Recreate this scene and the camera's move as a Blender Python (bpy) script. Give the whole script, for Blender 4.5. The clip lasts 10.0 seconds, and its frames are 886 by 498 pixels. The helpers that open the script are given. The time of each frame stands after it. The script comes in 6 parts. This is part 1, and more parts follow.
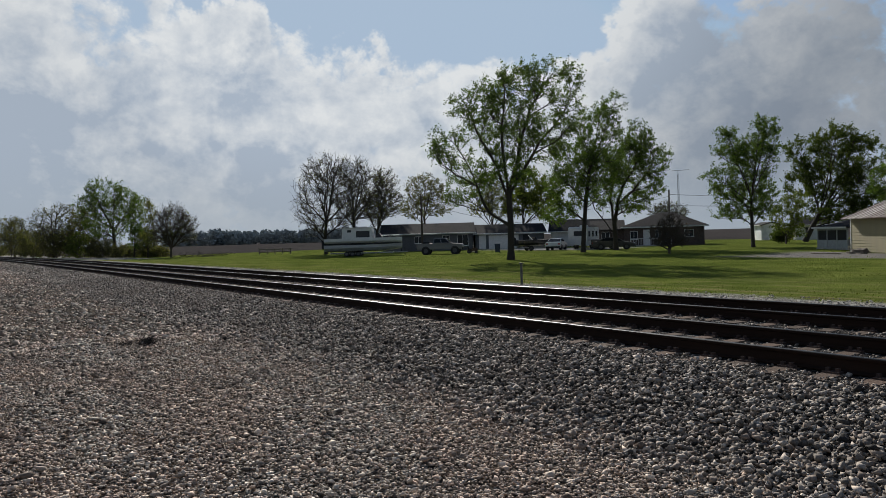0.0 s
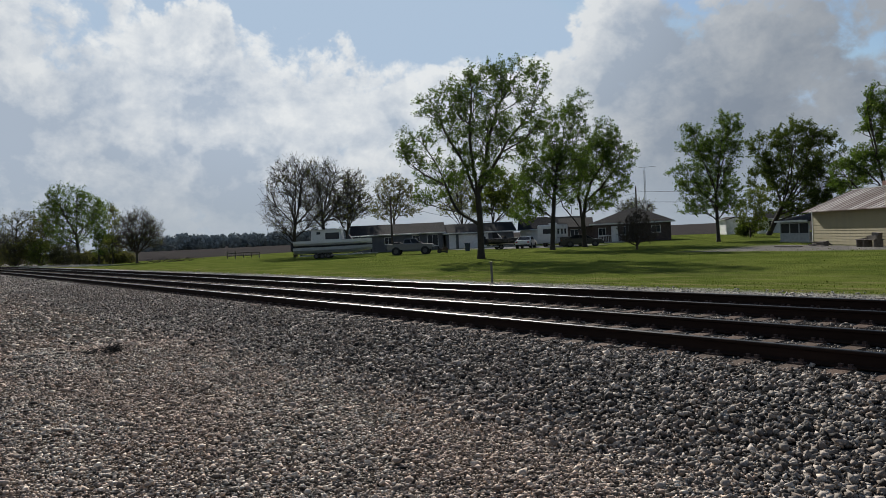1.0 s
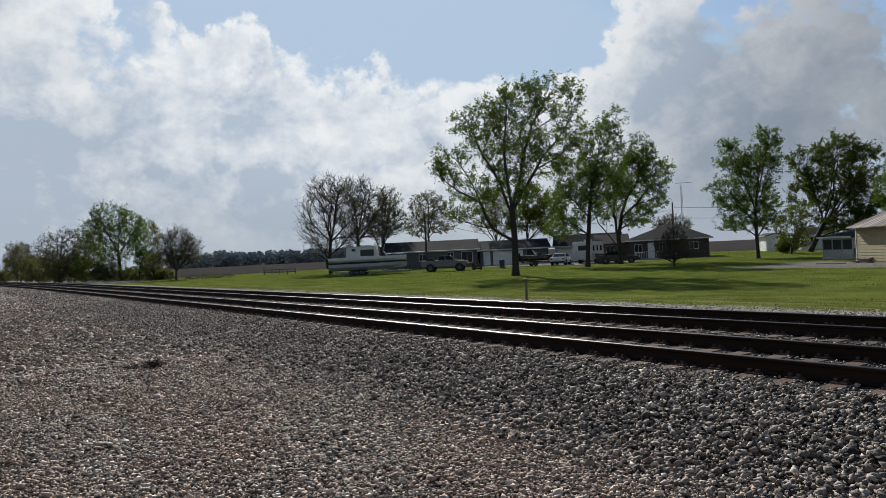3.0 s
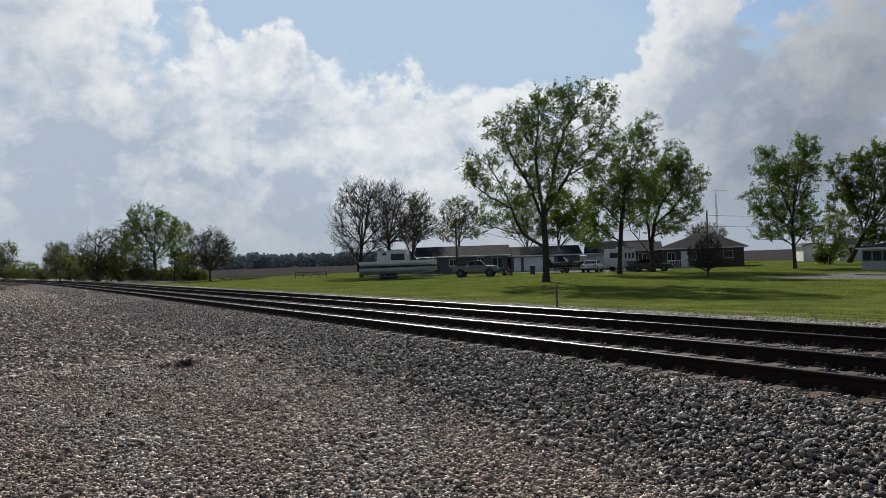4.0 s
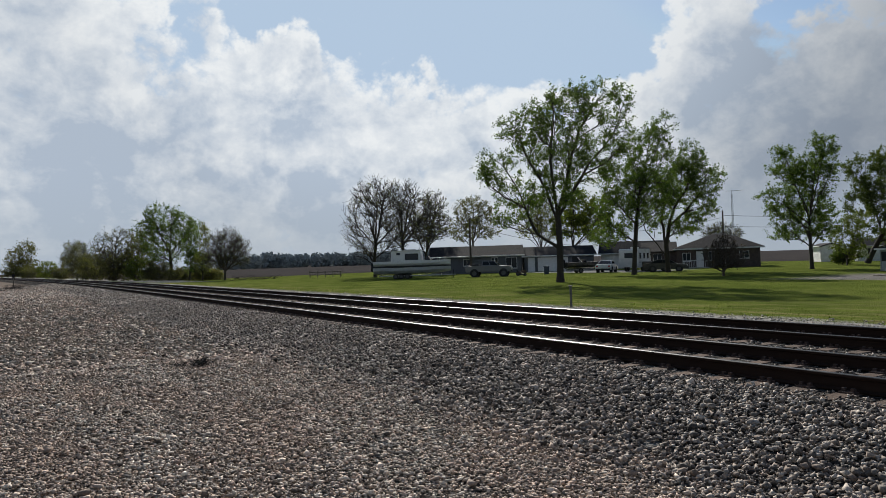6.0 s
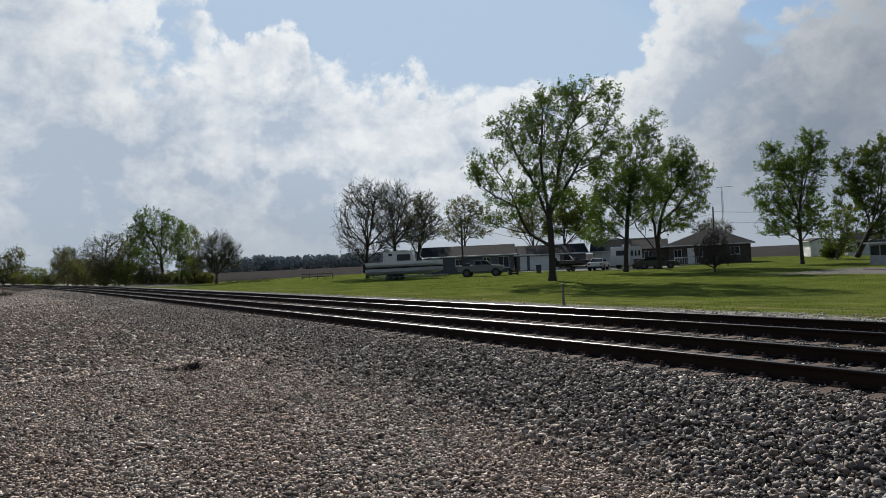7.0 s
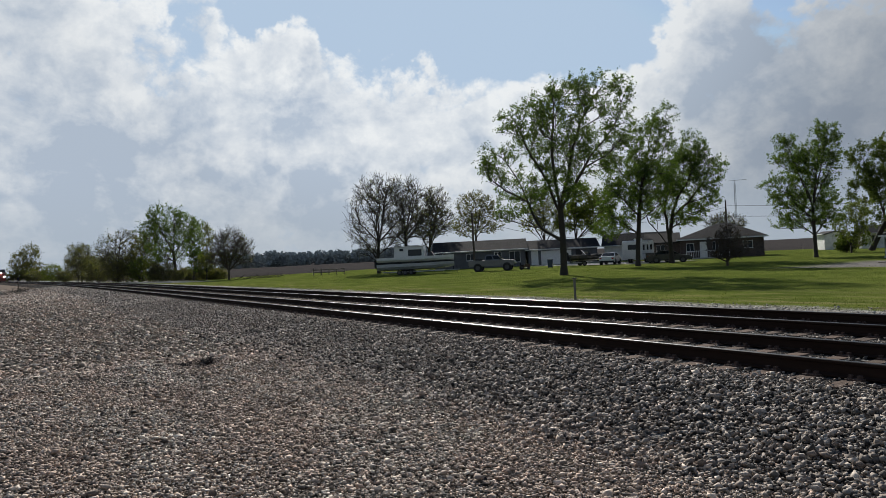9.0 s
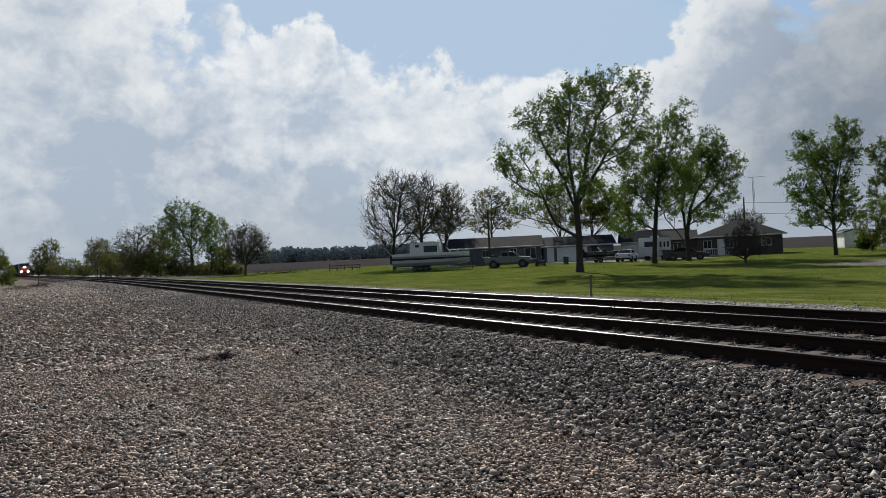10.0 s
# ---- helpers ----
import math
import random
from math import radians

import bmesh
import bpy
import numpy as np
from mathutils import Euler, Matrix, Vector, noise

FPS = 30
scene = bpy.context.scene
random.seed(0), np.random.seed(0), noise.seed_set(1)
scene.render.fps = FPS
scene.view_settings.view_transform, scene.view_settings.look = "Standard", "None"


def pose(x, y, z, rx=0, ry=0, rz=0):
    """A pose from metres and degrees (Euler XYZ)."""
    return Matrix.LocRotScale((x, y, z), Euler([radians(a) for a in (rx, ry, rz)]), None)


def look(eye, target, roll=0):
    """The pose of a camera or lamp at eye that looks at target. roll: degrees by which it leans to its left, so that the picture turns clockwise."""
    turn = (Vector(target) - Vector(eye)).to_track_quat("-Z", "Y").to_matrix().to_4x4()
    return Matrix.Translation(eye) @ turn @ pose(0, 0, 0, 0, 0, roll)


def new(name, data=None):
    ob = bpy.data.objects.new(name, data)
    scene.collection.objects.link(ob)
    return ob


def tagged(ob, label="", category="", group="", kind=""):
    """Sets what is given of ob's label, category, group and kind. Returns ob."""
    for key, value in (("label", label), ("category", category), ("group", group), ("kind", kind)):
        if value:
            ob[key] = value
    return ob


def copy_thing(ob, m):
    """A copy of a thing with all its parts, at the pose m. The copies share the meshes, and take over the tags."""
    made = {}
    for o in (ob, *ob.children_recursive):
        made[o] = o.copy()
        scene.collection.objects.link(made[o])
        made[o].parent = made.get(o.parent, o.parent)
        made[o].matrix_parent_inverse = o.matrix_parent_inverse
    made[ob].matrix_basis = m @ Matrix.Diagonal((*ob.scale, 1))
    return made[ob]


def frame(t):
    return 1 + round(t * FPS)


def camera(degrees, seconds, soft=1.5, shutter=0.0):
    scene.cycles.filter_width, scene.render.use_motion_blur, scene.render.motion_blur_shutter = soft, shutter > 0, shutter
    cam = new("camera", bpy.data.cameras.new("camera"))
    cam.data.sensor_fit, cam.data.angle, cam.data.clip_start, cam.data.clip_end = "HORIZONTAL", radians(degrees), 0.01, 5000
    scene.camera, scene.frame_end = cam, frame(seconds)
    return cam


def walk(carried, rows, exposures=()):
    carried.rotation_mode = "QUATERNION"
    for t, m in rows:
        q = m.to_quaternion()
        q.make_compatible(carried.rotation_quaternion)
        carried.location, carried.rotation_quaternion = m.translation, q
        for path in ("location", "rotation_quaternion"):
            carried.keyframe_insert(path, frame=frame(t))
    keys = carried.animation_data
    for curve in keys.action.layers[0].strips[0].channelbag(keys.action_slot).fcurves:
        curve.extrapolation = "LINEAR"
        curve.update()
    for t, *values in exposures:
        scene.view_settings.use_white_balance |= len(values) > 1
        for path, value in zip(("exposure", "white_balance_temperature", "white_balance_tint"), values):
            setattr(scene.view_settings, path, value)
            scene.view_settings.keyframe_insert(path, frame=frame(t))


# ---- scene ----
# ---- camera ----
cam = camera(62.0, 10.0, soft=0.4)
walk(cam, [
    (0, pose(0.000, 0.000, 1.750, 89.036, 1.641, 55.302)),
    (0.5, pose(-0.004, 0.009, 1.751, 88.967, 2.189, 54.023)),
    (1, pose(0.006, 0.016, 1.752, 88.946, 2.701, 52.976)),
    (1.5, pose(0.015, 0.020, 1.751, 89.184, 3.095, 52.578)),
    (2, pose(0.019, 0.013, 1.757, 89.535, 3.228, 53.035)),
    (2.5, pose(0.016, 0.005, 1.758, 89.989, 3.123, 54.218)),
    (4, pose(0.020, 0.009, 1.750, 90.866, 1.888, 58.010)),
    (4.5, pose(0.022, 0.001, 1.750, 90.954, 1.689, 58.621)),
    (5, pose(0.025, 0.000, 1.748, 91.000, 1.608, 58.974)),
    (5.5, pose(0.023, 0.003, 1.751, 90.958, 1.628, 59.103)),
    (7, pose(0.010, 0.018, 1.750, 90.887, 2.625, 58.472)),
    (7.5, pose(0.021, 0.024, 1.760, 91.071, 2.947, 58.045)),
    (8, pose(0.015, 0.024, 1.752, 90.992, 3.031, 58.093)),
    (8.5, pose(0.007, 0.025, 1.744, 90.766, 3.018, 58.639)),
    (9, pose(0.009, 0.015, 1.744, 90.544, 2.886, 59.339)),
    (9.5, pose(0.011, 0.008, 1.744, 90.361, 2.778, 60.001)),
    (10, pose(0.013, 0.004, 1.742, 90.318, 2.662, 60.541)),
], exposures=[(0.0, 0.11), (0.5, 0.13), (1.0, 0.21), (1.5, 0.27), (2.5, 0.31), (10.0, 0.31)])

# ---- sky, sun, exposure ----
SUN_AZ, SUN_EL = 63.0, 28.0  # degrees left of +Y, above the horizon


def nodes_of(mat_or_world):
    mat_or_world.use_nodes = True
    tree = mat_or_world.node_tree
    tree.nodes.clear()
    return tree


class Net:
    """Short hand for shader nodes: every call returns an output socket."""

    def __init__(self, tree):
        self.t = tree

    def put(self, socket, value):
        if isinstance(value, bpy.types.NodeSocket):
            self.t.links.new(value, socket)
        elif value is not None:
            socket.default_value = value

    def math(self, op, a, b=None, c=None, clamp=False):
        n = self.t.nodes.new("ShaderNodeMath")
        n.operation, n.use_clamp = op, clamp
        for s, v in zip(n.inputs, (a, b, c)):
            self.put(s, v)
        return n.outputs[0]

    def vec(self, op, a, b=None):
        n = self.t.nodes.new("ShaderNodeVectorMath")
        n.operation = op
        self.put(n.inputs[0], a)
        if op == "SCALE":
            self.put(n.inputs[3], b)
        else:
            self.put(n.inputs[1], b)
        return n.outputs[1] if op in ("DOT_PRODUCT", "LENGTH", "DISTANCE") else n.outputs[0]

    def noise(self, v, scale, detail=4.0, rough=0.55, distort=0.0, w=None):
        n = self.t.nodes.new("ShaderNodeTexNoise")
        if w is not None:
            n.noise_dimensions = "4D"
            n.inputs["W"].default_value = w
        self.put(n.inputs["Vector"], v)
        self.put(n.inputs["Scale"], scale)
        self.put(n.inputs["Detail"], detail)
        self.put(n.inputs["Roughness"], rough)
        self.put(n.inputs["Distortion"], distort)
        return n.outputs[0]

    def noise_color(self, v, scale, detail=4.0, rough=0.55):
        return self.noise(v, scale, detail, rough).node.outputs[1]

    def voronoi(self, v, scale, feature="F1", output=0):
        n = self.t.nodes.new("ShaderNodeTexVoronoi")
        n.feature = feature
        self.put(n.inputs["Vector"], v)
        self.put(n.inputs["Scale"], scale)
        return n.outputs[output]

    def ramp(self, f, lo, hi, a=0.0, b=1.0, smooth=True):
        n = self.t.nodes.new("ShaderNodeMapRange")
        n.interpolation_type = "SMOOTHSTEP" if smooth else "LINEAR"
        for s, v in zip(n.inputs, (f, lo, hi, a, b)):
            self.put(s, v)
        return n.outputs[0]

    def mix(self, f, a, b, kind="MIX"):
        n = self.t.nodes.new("ShaderNodeMix")
        n.data_type, n.blend_type = "RGBA", kind
        self.put(n.inputs[0], f)
        self.put(n.inputs[6], a if isinstance(a, bpy.types.NodeSocket) else (*a, 1.0))
        self.put(n.inputs[7], b if isinstance(b, bpy.types.NodeSocket) else (*b, 1.0))
        return n.outputs[2]

    def xyz(self, v):
        n = self.t.nodes.new("ShaderNodeSeparateXYZ")
        self.put(n.inputs[0], v)
        return n.outputs

    def join(self, x, y, z):
        n = self.t.nodes.new("ShaderNodeCombineXYZ")
        for s, v in zip(n.inputs, (x, y, z)):
            self.put(s, v)
        return n.outputs[0]

    def bump(self, height, strength, distance, normal=None):
        n = self.t.nodes.new("ShaderNodeBump")
        self.put(n.inputs["Height"], height)
        self.put(n.inputs["Strength"], strength)
        self.put(n.inputs["Distance"], distance)
        self.put(n.inputs["Normal"], normal)
        return n.outputs[0]

    def coord(self, which="Object"):
        return self.t.nodes.new("ShaderNodeTexCoord").outputs[which]

    def place(self):
        return self.t.nodes.new("ShaderNodeNewGeometry").outputs["Position"]

    def island(self):
        return self.t.nodes.new("ShaderNodeNewGeometry").outputs["Random Per Island"]

    def rand(self):
        return self.t.nodes.new("ShaderNodeObjectInfo").outputs["Random"]

    def surface(self, color, rough=0.7, metal=0.0, normal=None, **more):
        n = self.t.nodes.new("ShaderNodeBsdfPrincipled")
        self.put(n.inputs["Base Color"], color if isinstance(color, bpy.types.NodeSocket) else (*color, 1.0))
        self.put(n.inputs["Roughness"], rough)
        self.put(n.inputs["Metallic"], metal)
        self.put(n.inputs["Normal"], normal)
        for key, value in more.items():
            self.put(n.inputs[key.replace("_", " ")], value)
        return n.outputs[0]

    def out(self, shader):
        n = self.t.nodes.new("ShaderNodeOutputMaterial")
        self.t.links.new(shader, n.inputs[0])


def aim(az, el):
    """Unit vector towards an azimuth (degrees left of +Y) and an elevation."""
    a, e = radians(az), radians(el)
    return (-math.sin(a) * math.cos(e), math.cos(a) * math.cos(e), math.sin(e))


def build_world():
    world = bpy.data.worlds.new("sky")
    scene.world = world
    tree = nodes_of(world)
    n = Net(tree)
    sky = tree.nodes.new("ShaderNodeTexSky")
    sky.sky_type, sky.sun_disc = "NISHITA", False
    sky.sun_elevation, sky.sun_rotation = radians(SUN_EL), radians(-SUN_AZ)
    sky.air_density, sky.dust_density, sky.ozone_density = 1.0, 0.2, 1.5
    way = n.vec("NORMALIZE", n.coord("Generated"))
    x, y, z = n.xyz(way)
    sunvec = aim(SUN_AZ, SUN_EL)

    def field(d):
        """Cloud density towards d, the wind-torn large masses and the layer position there."""
        dx, dy, dz = n.xyz(d)
        up = n.math("MAXIMUM", dz, 0.0)
        low = n.math("ADD", up, 0.75)
        flat = n.join(n.math("DIVIDE", dx, low), n.math("DIVIDE", dy, low), n.math("MULTIPLY", up, 0.5))
        torn = n.vec("SCALE", n.vec("SUBTRACT", n.noise_color(d, 9.0, 5.0, 0.6), (0.5, 0.5, 0.5)), 0.17)
        e = n.vec("NORMALIZE", n.vec("ADD", d, torn))
        mass = n.ramp(up, 0.10, 0.27, 0.34, 0.06)
        mass = n.math("SUBTRACT", mass, n.ramp(up, 0.36, 0.6, 0.0, 0.35))
        for az, el, size, weight in CLOUDS:
            mass = n.math("ADD", mass, n.ramp(n.vec("DOT_PRODUCT", e, aim(az, el)), math.cos(radians(size)), 1.0, 0.0, weight))
        fine = n.math("MULTIPLY", n.math("SUBTRACT", n.noise(flat, 13.0, 10.0, 0.62, 0.25, w=3.1), 0.5), 1.75)
        cell = n.math("MULTIPLY", n.math("SUBTRACT", 0.42, n.voronoi(n.vec("ADD", flat, n.vec("SCALE", torn, 1.3)), 24.0)), 0.42)
        return n.math("ADD", n.math("ADD", mass, fine), cell), e, flat

    up = n.math("MAXIMUM", z, 0.0)
    density, e, flat = field(way)
    lee, _, _ = field(n.vec("NORMALIZE", n.vec("ADD", way, tuple(c * 0.05 for c in sunvec))))
    relief = n.math("SUBTRACT", lee, density)
    mask = n.ramp(density, -0.20, 0.22)
    thick = n.ramp(density, 0.08, 0.62)
    sunward = n.vec("DOT_PRODUCT", way, sunvec)
    glow = n.math("MAXIMUM", n.ramp(sunward, 0.78, 0.96), n.ramp(n.vec("DOT_PRODUCT", e, aim(88.0, 14.0)), 0.86, 1.0, 0.0, 0.85))
    bright = n.mix(glow, (3.75, 4.1, 4.55), (8.6, 8.9, 9.1))
    dull = n.mix(glow, (2.5, 2.95, 3.6), (4.7, 5.5, 6.6))
    grey = n.math("ADD", n.math("MULTIPLY", thick, 0.25), n.math("MULTIPLY", relief, 0.7))
    grey = n.math("ADD", grey, n.math("MULTIPLY", n.math("SUBTRACT", n.noise(flat, 13.0, 10.0, 0.6, 0.3, w=1.4), 0.5), 2.1))
    for az, el, size, weight in CLOUD_BASES:
        grey = n.math("ADD", grey, n.ramp(n.vec("DOT_PRODUCT", e, aim(az, el)), math.cos(radians(size)), 1.0, 0.0, weight * 0.42))
    cloud = n.mix(n.ramp(grey, -0.20, 0.62, smooth=False), bright, dull)
    clear = n.mix(1.0, n.mix(1.0, sky.outputs[0], SKY_GAIN, "MULTIPLY"), SKY_MOST, "DARKEN")
    clear = n.mix(n.ramp(sunward, 0.80, 1.0, 0.0, 0.25), clear, (5.6, 6.5, 7.6))
    color = n.mix(mask, clear, cloud)
    # pale haze along the horizon
    color = n.mix(n.ramp(up, 0.0, 0.13, 0.75, 0.0), color, (4.1, 4.75, 5.5))
    bg = tree.nodes.new("ShaderNodeBackground")
    n.put(bg.inputs[0], color)
    bg.inputs[1].default_value = 0.078
    o = tree.nodes.new("ShaderNodeOutputWorld")
    tree.links.new(bg.outputs[0], o.inputs[0])


SKY_GAIN, SKY_MOST = (0.98, 0.98, 0.98), (4.3, 5.7, 7.5)
# masses of cloud and clear gaps, then grey bases: azimuth, elevation, size in degrees, weight
CLOUDS = [
    (55.5, 19.2, 9.2, -0.60), (62.6, 17.7, 6.6, -0.45), (47.4, 17.5, 6.1, -0.50), (67.8, 18.5, 4.8, -0.40), (73.6, 19.5, 3.5, -0.34),
    (78.1, 18.4, 2.2, -0.20), (80.5, 14.4, 1.8, -0.20), (79.6, 12.7, 1.8, -0.24), (53.5, 15.9, 3.9, -0.25), (45.7, 18.1, 4.8, -0.30),
    (71.3, 15.2, 3.1, 0.42), (84.5, 17.1, 4.8, 0.34), (88.3, 16.0, 5.3, 0.28), (78.0, 8.6, 10.1, 0.22), (85.5, 6.1, 10.5, 0.20),
    (82.8, 11.6, 5.7, 0.16), (65.1, 8.6, 8.8, 0.30), (57.1, 11.0, 5.3, 0.26), (70.1, 12.0, 3.9, 0.20), (75.1, 12.7, 3.5, 0.20),
    (40.1, 13.6, 3.5, 0.42), (37.3, 17.5, 4.4, 0.22), (35.0, 8.4, 10.5, 0.28), (28.6, 12.6, 4.8, 0.26), (33.0, 14.7, 3.1, -0.25),
    (30.5, 16.1, 2.6, -0.20), (44.6, 13.2, 1.8, 0.15), (62.7, 13.6, 1.5, 0.18), (45.6, 13.7, 1.3, 0.20),
]
CLOUD_BASES = [
    (68.6, 4.6, 3.1, 1.00), (82.9, 6.5, 5.3, 0.80), (85.7, 9.2, 4.8, 0.60), (76.8, 6.1, 2.6, 0.50), (69.2, 14.5, 2.0, 0.70),
    (87.9, 4.9, 5.3, 0.60), (79.9, 10.2, 2.6, 0.50), (55.4, 9.9, 2.0, 0.60), (36.0, 11.6, 6.1, 0.60), (32.9, 5.8, 7.0, 0.60),
    (69.3, 10.3, 2.6, 0.40), (77.9, 11.4, 2.6, 0.30),
]
build_world()
sun = new("sun", bpy.data.lights.new("sun", "SUN"))
sun.data.energy, sun.data.angle, sun.data.color = 5.0, radians(0.6), (1.0, 0.95, 0.87)
sun.matrix_world = look(Vector(aim(SUN_AZ, SUN_EL)) * 100, (0, 0, 0))


# ---- materials ----
def material(name, build):
    mat = bpy.data.materials.new(name)
    net = Net(nodes_of(mat))
    net.out(build(net))
    return mat


def simple(name, color, rough=0.6, metal=0.0, vary=0.15, scale=3.0, bump=0.0, bump_scale=40.0, **more):
    """A paint, metal or plastic with uneven tone at two scales and a fine relief."""
    def build(n):
        p = n.coord()
        f = n.math("ADD", n.math("MULTIPLY", n.noise(p, scale, 4), 0.6), n.math("MULTIPLY", n.noise(p, scale * 9, 3), 0.4))
        lo = tuple(c * (1 - vary) for c in color)
        hi = tuple(min(1, c * (1 + vary)) for c in color)
        c = n.mix(n.ramp(f, 0.35, 0.65), lo, hi)
        nor = n.bump(n.noise(p, bump_scale, 3), bump, 0.02) if bump else None
        return n.surface(c, n.ramp(f, 0.3, 0.7, rough * 0.85, min(1, rough * 1.15)), metal, nor, **more)
    return material(name, build)


def glass_mat(name, tint):
    return material(name, lambda n: n.surface(tint, 0.06, 0.0, None, IOR=1.5, Specular_IOR_Level=0.25))


def stone_mat(name, dark, light, warm, patch):
    """Broken stone: each piece its own tone, with rusty dust lying in patches along the line."""
    def build(n):
        r = n.island()
        p = n.coord()
        g = n.noise(p, 60.0, 3)
        c = n.mix(n.math("POWER", r, 1.4), dark, light)
        c = n.mix(n.ramp(n.math("FRACT", n.math("MULTIPLY", r, 7.31)), 0.55, 1.0, 0.0, 0.8), c, warm)
        dust = n.ramp(n.noise(n.vec("MULTIPLY", p, (0.4, 1.0, 1.0)), 0.75, 5, 0.6), 0.42, 0.62, 0.0, patch)
        c = n.mix(dust, c, n.mix(r, tuple(v * 0.45 for v in warm), tuple(v * 1.15 for v in warm)))
        c = n.mix(n.ramp(g, 0.35, 0.7, 0.0, 0.3), c, tuple(v * 0.55 for v in dark))
        return n.surface(c, 0.85, 0.0, n.bump(g, 0.12, 0.006), Specular_IOR_Level=0.3)
    return material(name, build)


M_BALLAST = stone_mat("ballast_stone", (0.02, 0.017, 0.015), (0.58, 0.505, 0.43), (0.28, 0.215, 0.17), 0.3)
M_MARGIN = stone_mat("pale_margin_stone", (0.12, 0.11, 0.10), (0.62, 0.58, 0.53), (0.36, 0.31, 0.26), 0.2)
M_PEBBLE = stone_mat("lot_pebble", (0.07, 0.056, 0.046), (0.88, 0.77, 0.64), (0.54, 0.385, 0.29), 0.55)


def ground_mat():
    def build(n):
        uv = n.t.nodes.new("ShaderNodeUVMap")
        uv.uv_map = "plan"
        u, v, _ = n.xyz(uv.outputs[0])
        p = n.place()
        wob = n.math("MULTIPLY", n.math("SUBTRACT", n.noise(p, 0.45, 4), 0.5), 1.6)
        wob2 = n.math("MULTIPLY", n.math("SUBTRACT", n.noise(p, 0.05, 3), 0.5), 14.0)
        vw = n.math("ADD", v, wob)
        # lot gravel: fine pale chips with reddish worn tracks
        cell = n.voronoi(p, 26.0, "F1", 1)
        edge = n.voronoi(p, 26.0, "DISTANCE_TO_EDGE")
        # near-black tones and cell edges paint the shade between the loose chips
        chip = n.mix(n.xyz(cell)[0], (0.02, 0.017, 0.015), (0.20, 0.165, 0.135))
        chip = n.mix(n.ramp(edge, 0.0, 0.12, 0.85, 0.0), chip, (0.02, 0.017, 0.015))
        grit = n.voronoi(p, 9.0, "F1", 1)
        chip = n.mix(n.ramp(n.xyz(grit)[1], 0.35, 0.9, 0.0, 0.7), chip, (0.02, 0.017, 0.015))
        chip = n.mix(n.ramp(n.xyz(grit)[0], 0.7, 1.0, 0.0, 0.6), chip, (0.40, 0.37, 0.33))
        tone = n.noise(n.vec("MULTIPLY", p, (0.35, 1.0, 1.0)), 0.55, 4)
        chip = n.mix(n.ramp(tone, 0.46, 0.66, 0.0, 0.55), chip, (0.22, 0.15, 0.11))
        streak = n.noise(n.vec("MULTIPLY", p, (0.7, 4.5, 1.0)), 1.0, 7, 0.8)
        chip = n.mix(n.ramp(streak, 0.44, 0.6, 0.65, 0.0), chip, (0.05, 0.045, 0.04))
        chip = n.mix(n.ramp(n.noise(p, 1.7, 5), 0.5, 0.75, 0.0, 0.4), chip, (0.15, 0.13, 0.115))
        chip = n.mix(n.ramp(u, -30.0, -60.0, 0.0, 0.75), chip, n.mix(n.noise(p, 2.2, 7, 0.75), (0.10, 0.08, 0.068), (0.36, 0.30, 0.25)))
        # ballast bed under the loose stone, its near-black tones painting the gap shade
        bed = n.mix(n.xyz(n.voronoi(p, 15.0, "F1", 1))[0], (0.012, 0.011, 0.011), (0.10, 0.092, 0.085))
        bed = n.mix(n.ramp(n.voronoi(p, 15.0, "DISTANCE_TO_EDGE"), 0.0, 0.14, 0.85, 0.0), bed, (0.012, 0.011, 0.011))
        bed = n.mix(n.ramp(n.noise(n.vec("MULTIPLY", p, (0.8, 4.0, 1.0)), 1.2, 7, 0.8), 0.52, 0.62, 0.0, 0.7), bed, (0.30, 0.285, 0.265))
        strip = n.mix(n.ramp(n.noise(p, 7.0, 6, 0.8), 0.36, 0.64), (0.10, 0.092, 0.08), (0.50, 0.475, 0.44))
        # lawn: fresh green with yellowish and bare patches
        g1 = n.noise(n.vec("MULTIPLY", p, (1.0, 1.0, 0.2)), 0.35, 5, 0.6)
        g2 = n.noise(p, 9.0, 4, 0.7)
        lawn = n.mix(n.ramp(g1, 0.35, 0.68), (0.088, 0.118, 0.024), (0.150, 0.178, 0.040))
        lawn = n.mix(n.ramp(g2, 0.35, 0.75, 0.0, 0.5), lawn, (0.040, 0.052, 0.013))
        band = n.noise(n.vec("MULTIPLY", p, (0.35, 1.0, 1.0)), 0.9, 6, 0.7)
        dry = n.math("MULTIPLY", n.ramp(band, 0.46, 0.66), n.ramp(v, 16.5, 28.0, 0.95, 0.14))
        lawn = n.mix(dry, lawn, (0.235, 0.205, 0.095))
        bare = n.math("MULTIPLY", n.ramp(n.noise(n.vec("MULTIPLY", p, (0.3, 1.2, 1.0)), 1.1, 6, 0.7, w=5.0), 0.52, 0.64), n.ramp(v, 18.0, 23.0, 0.55, 0.0))
        lawn = n.mix(bare, lawn, (0.030, 0.030, 0.014))
        soil = n.mix(n.noise(n.vec("MULTIPLY", p, (0.25, 0.02, 1.0)), 1.0, 5, 0.7), (0.034, 0.031, 0.030), (0.085, 0.078, 0.075))
        weeds = n.mix(n.noise(p, 1.2, 5, 0.7), (0.11, 0.10, 0.05), (0.16, 0.2, 0.05))
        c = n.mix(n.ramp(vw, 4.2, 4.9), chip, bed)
        c = n.mix(n.ramp(vw, 14.2, 15.2), c, strip)
        onlawn = n.ramp(n.math("ADD", vw, n.math("MULTIPLY", g2, 1.2)), 17.9, 18.9)
        c = n.mix(onlawn, c, lawn)
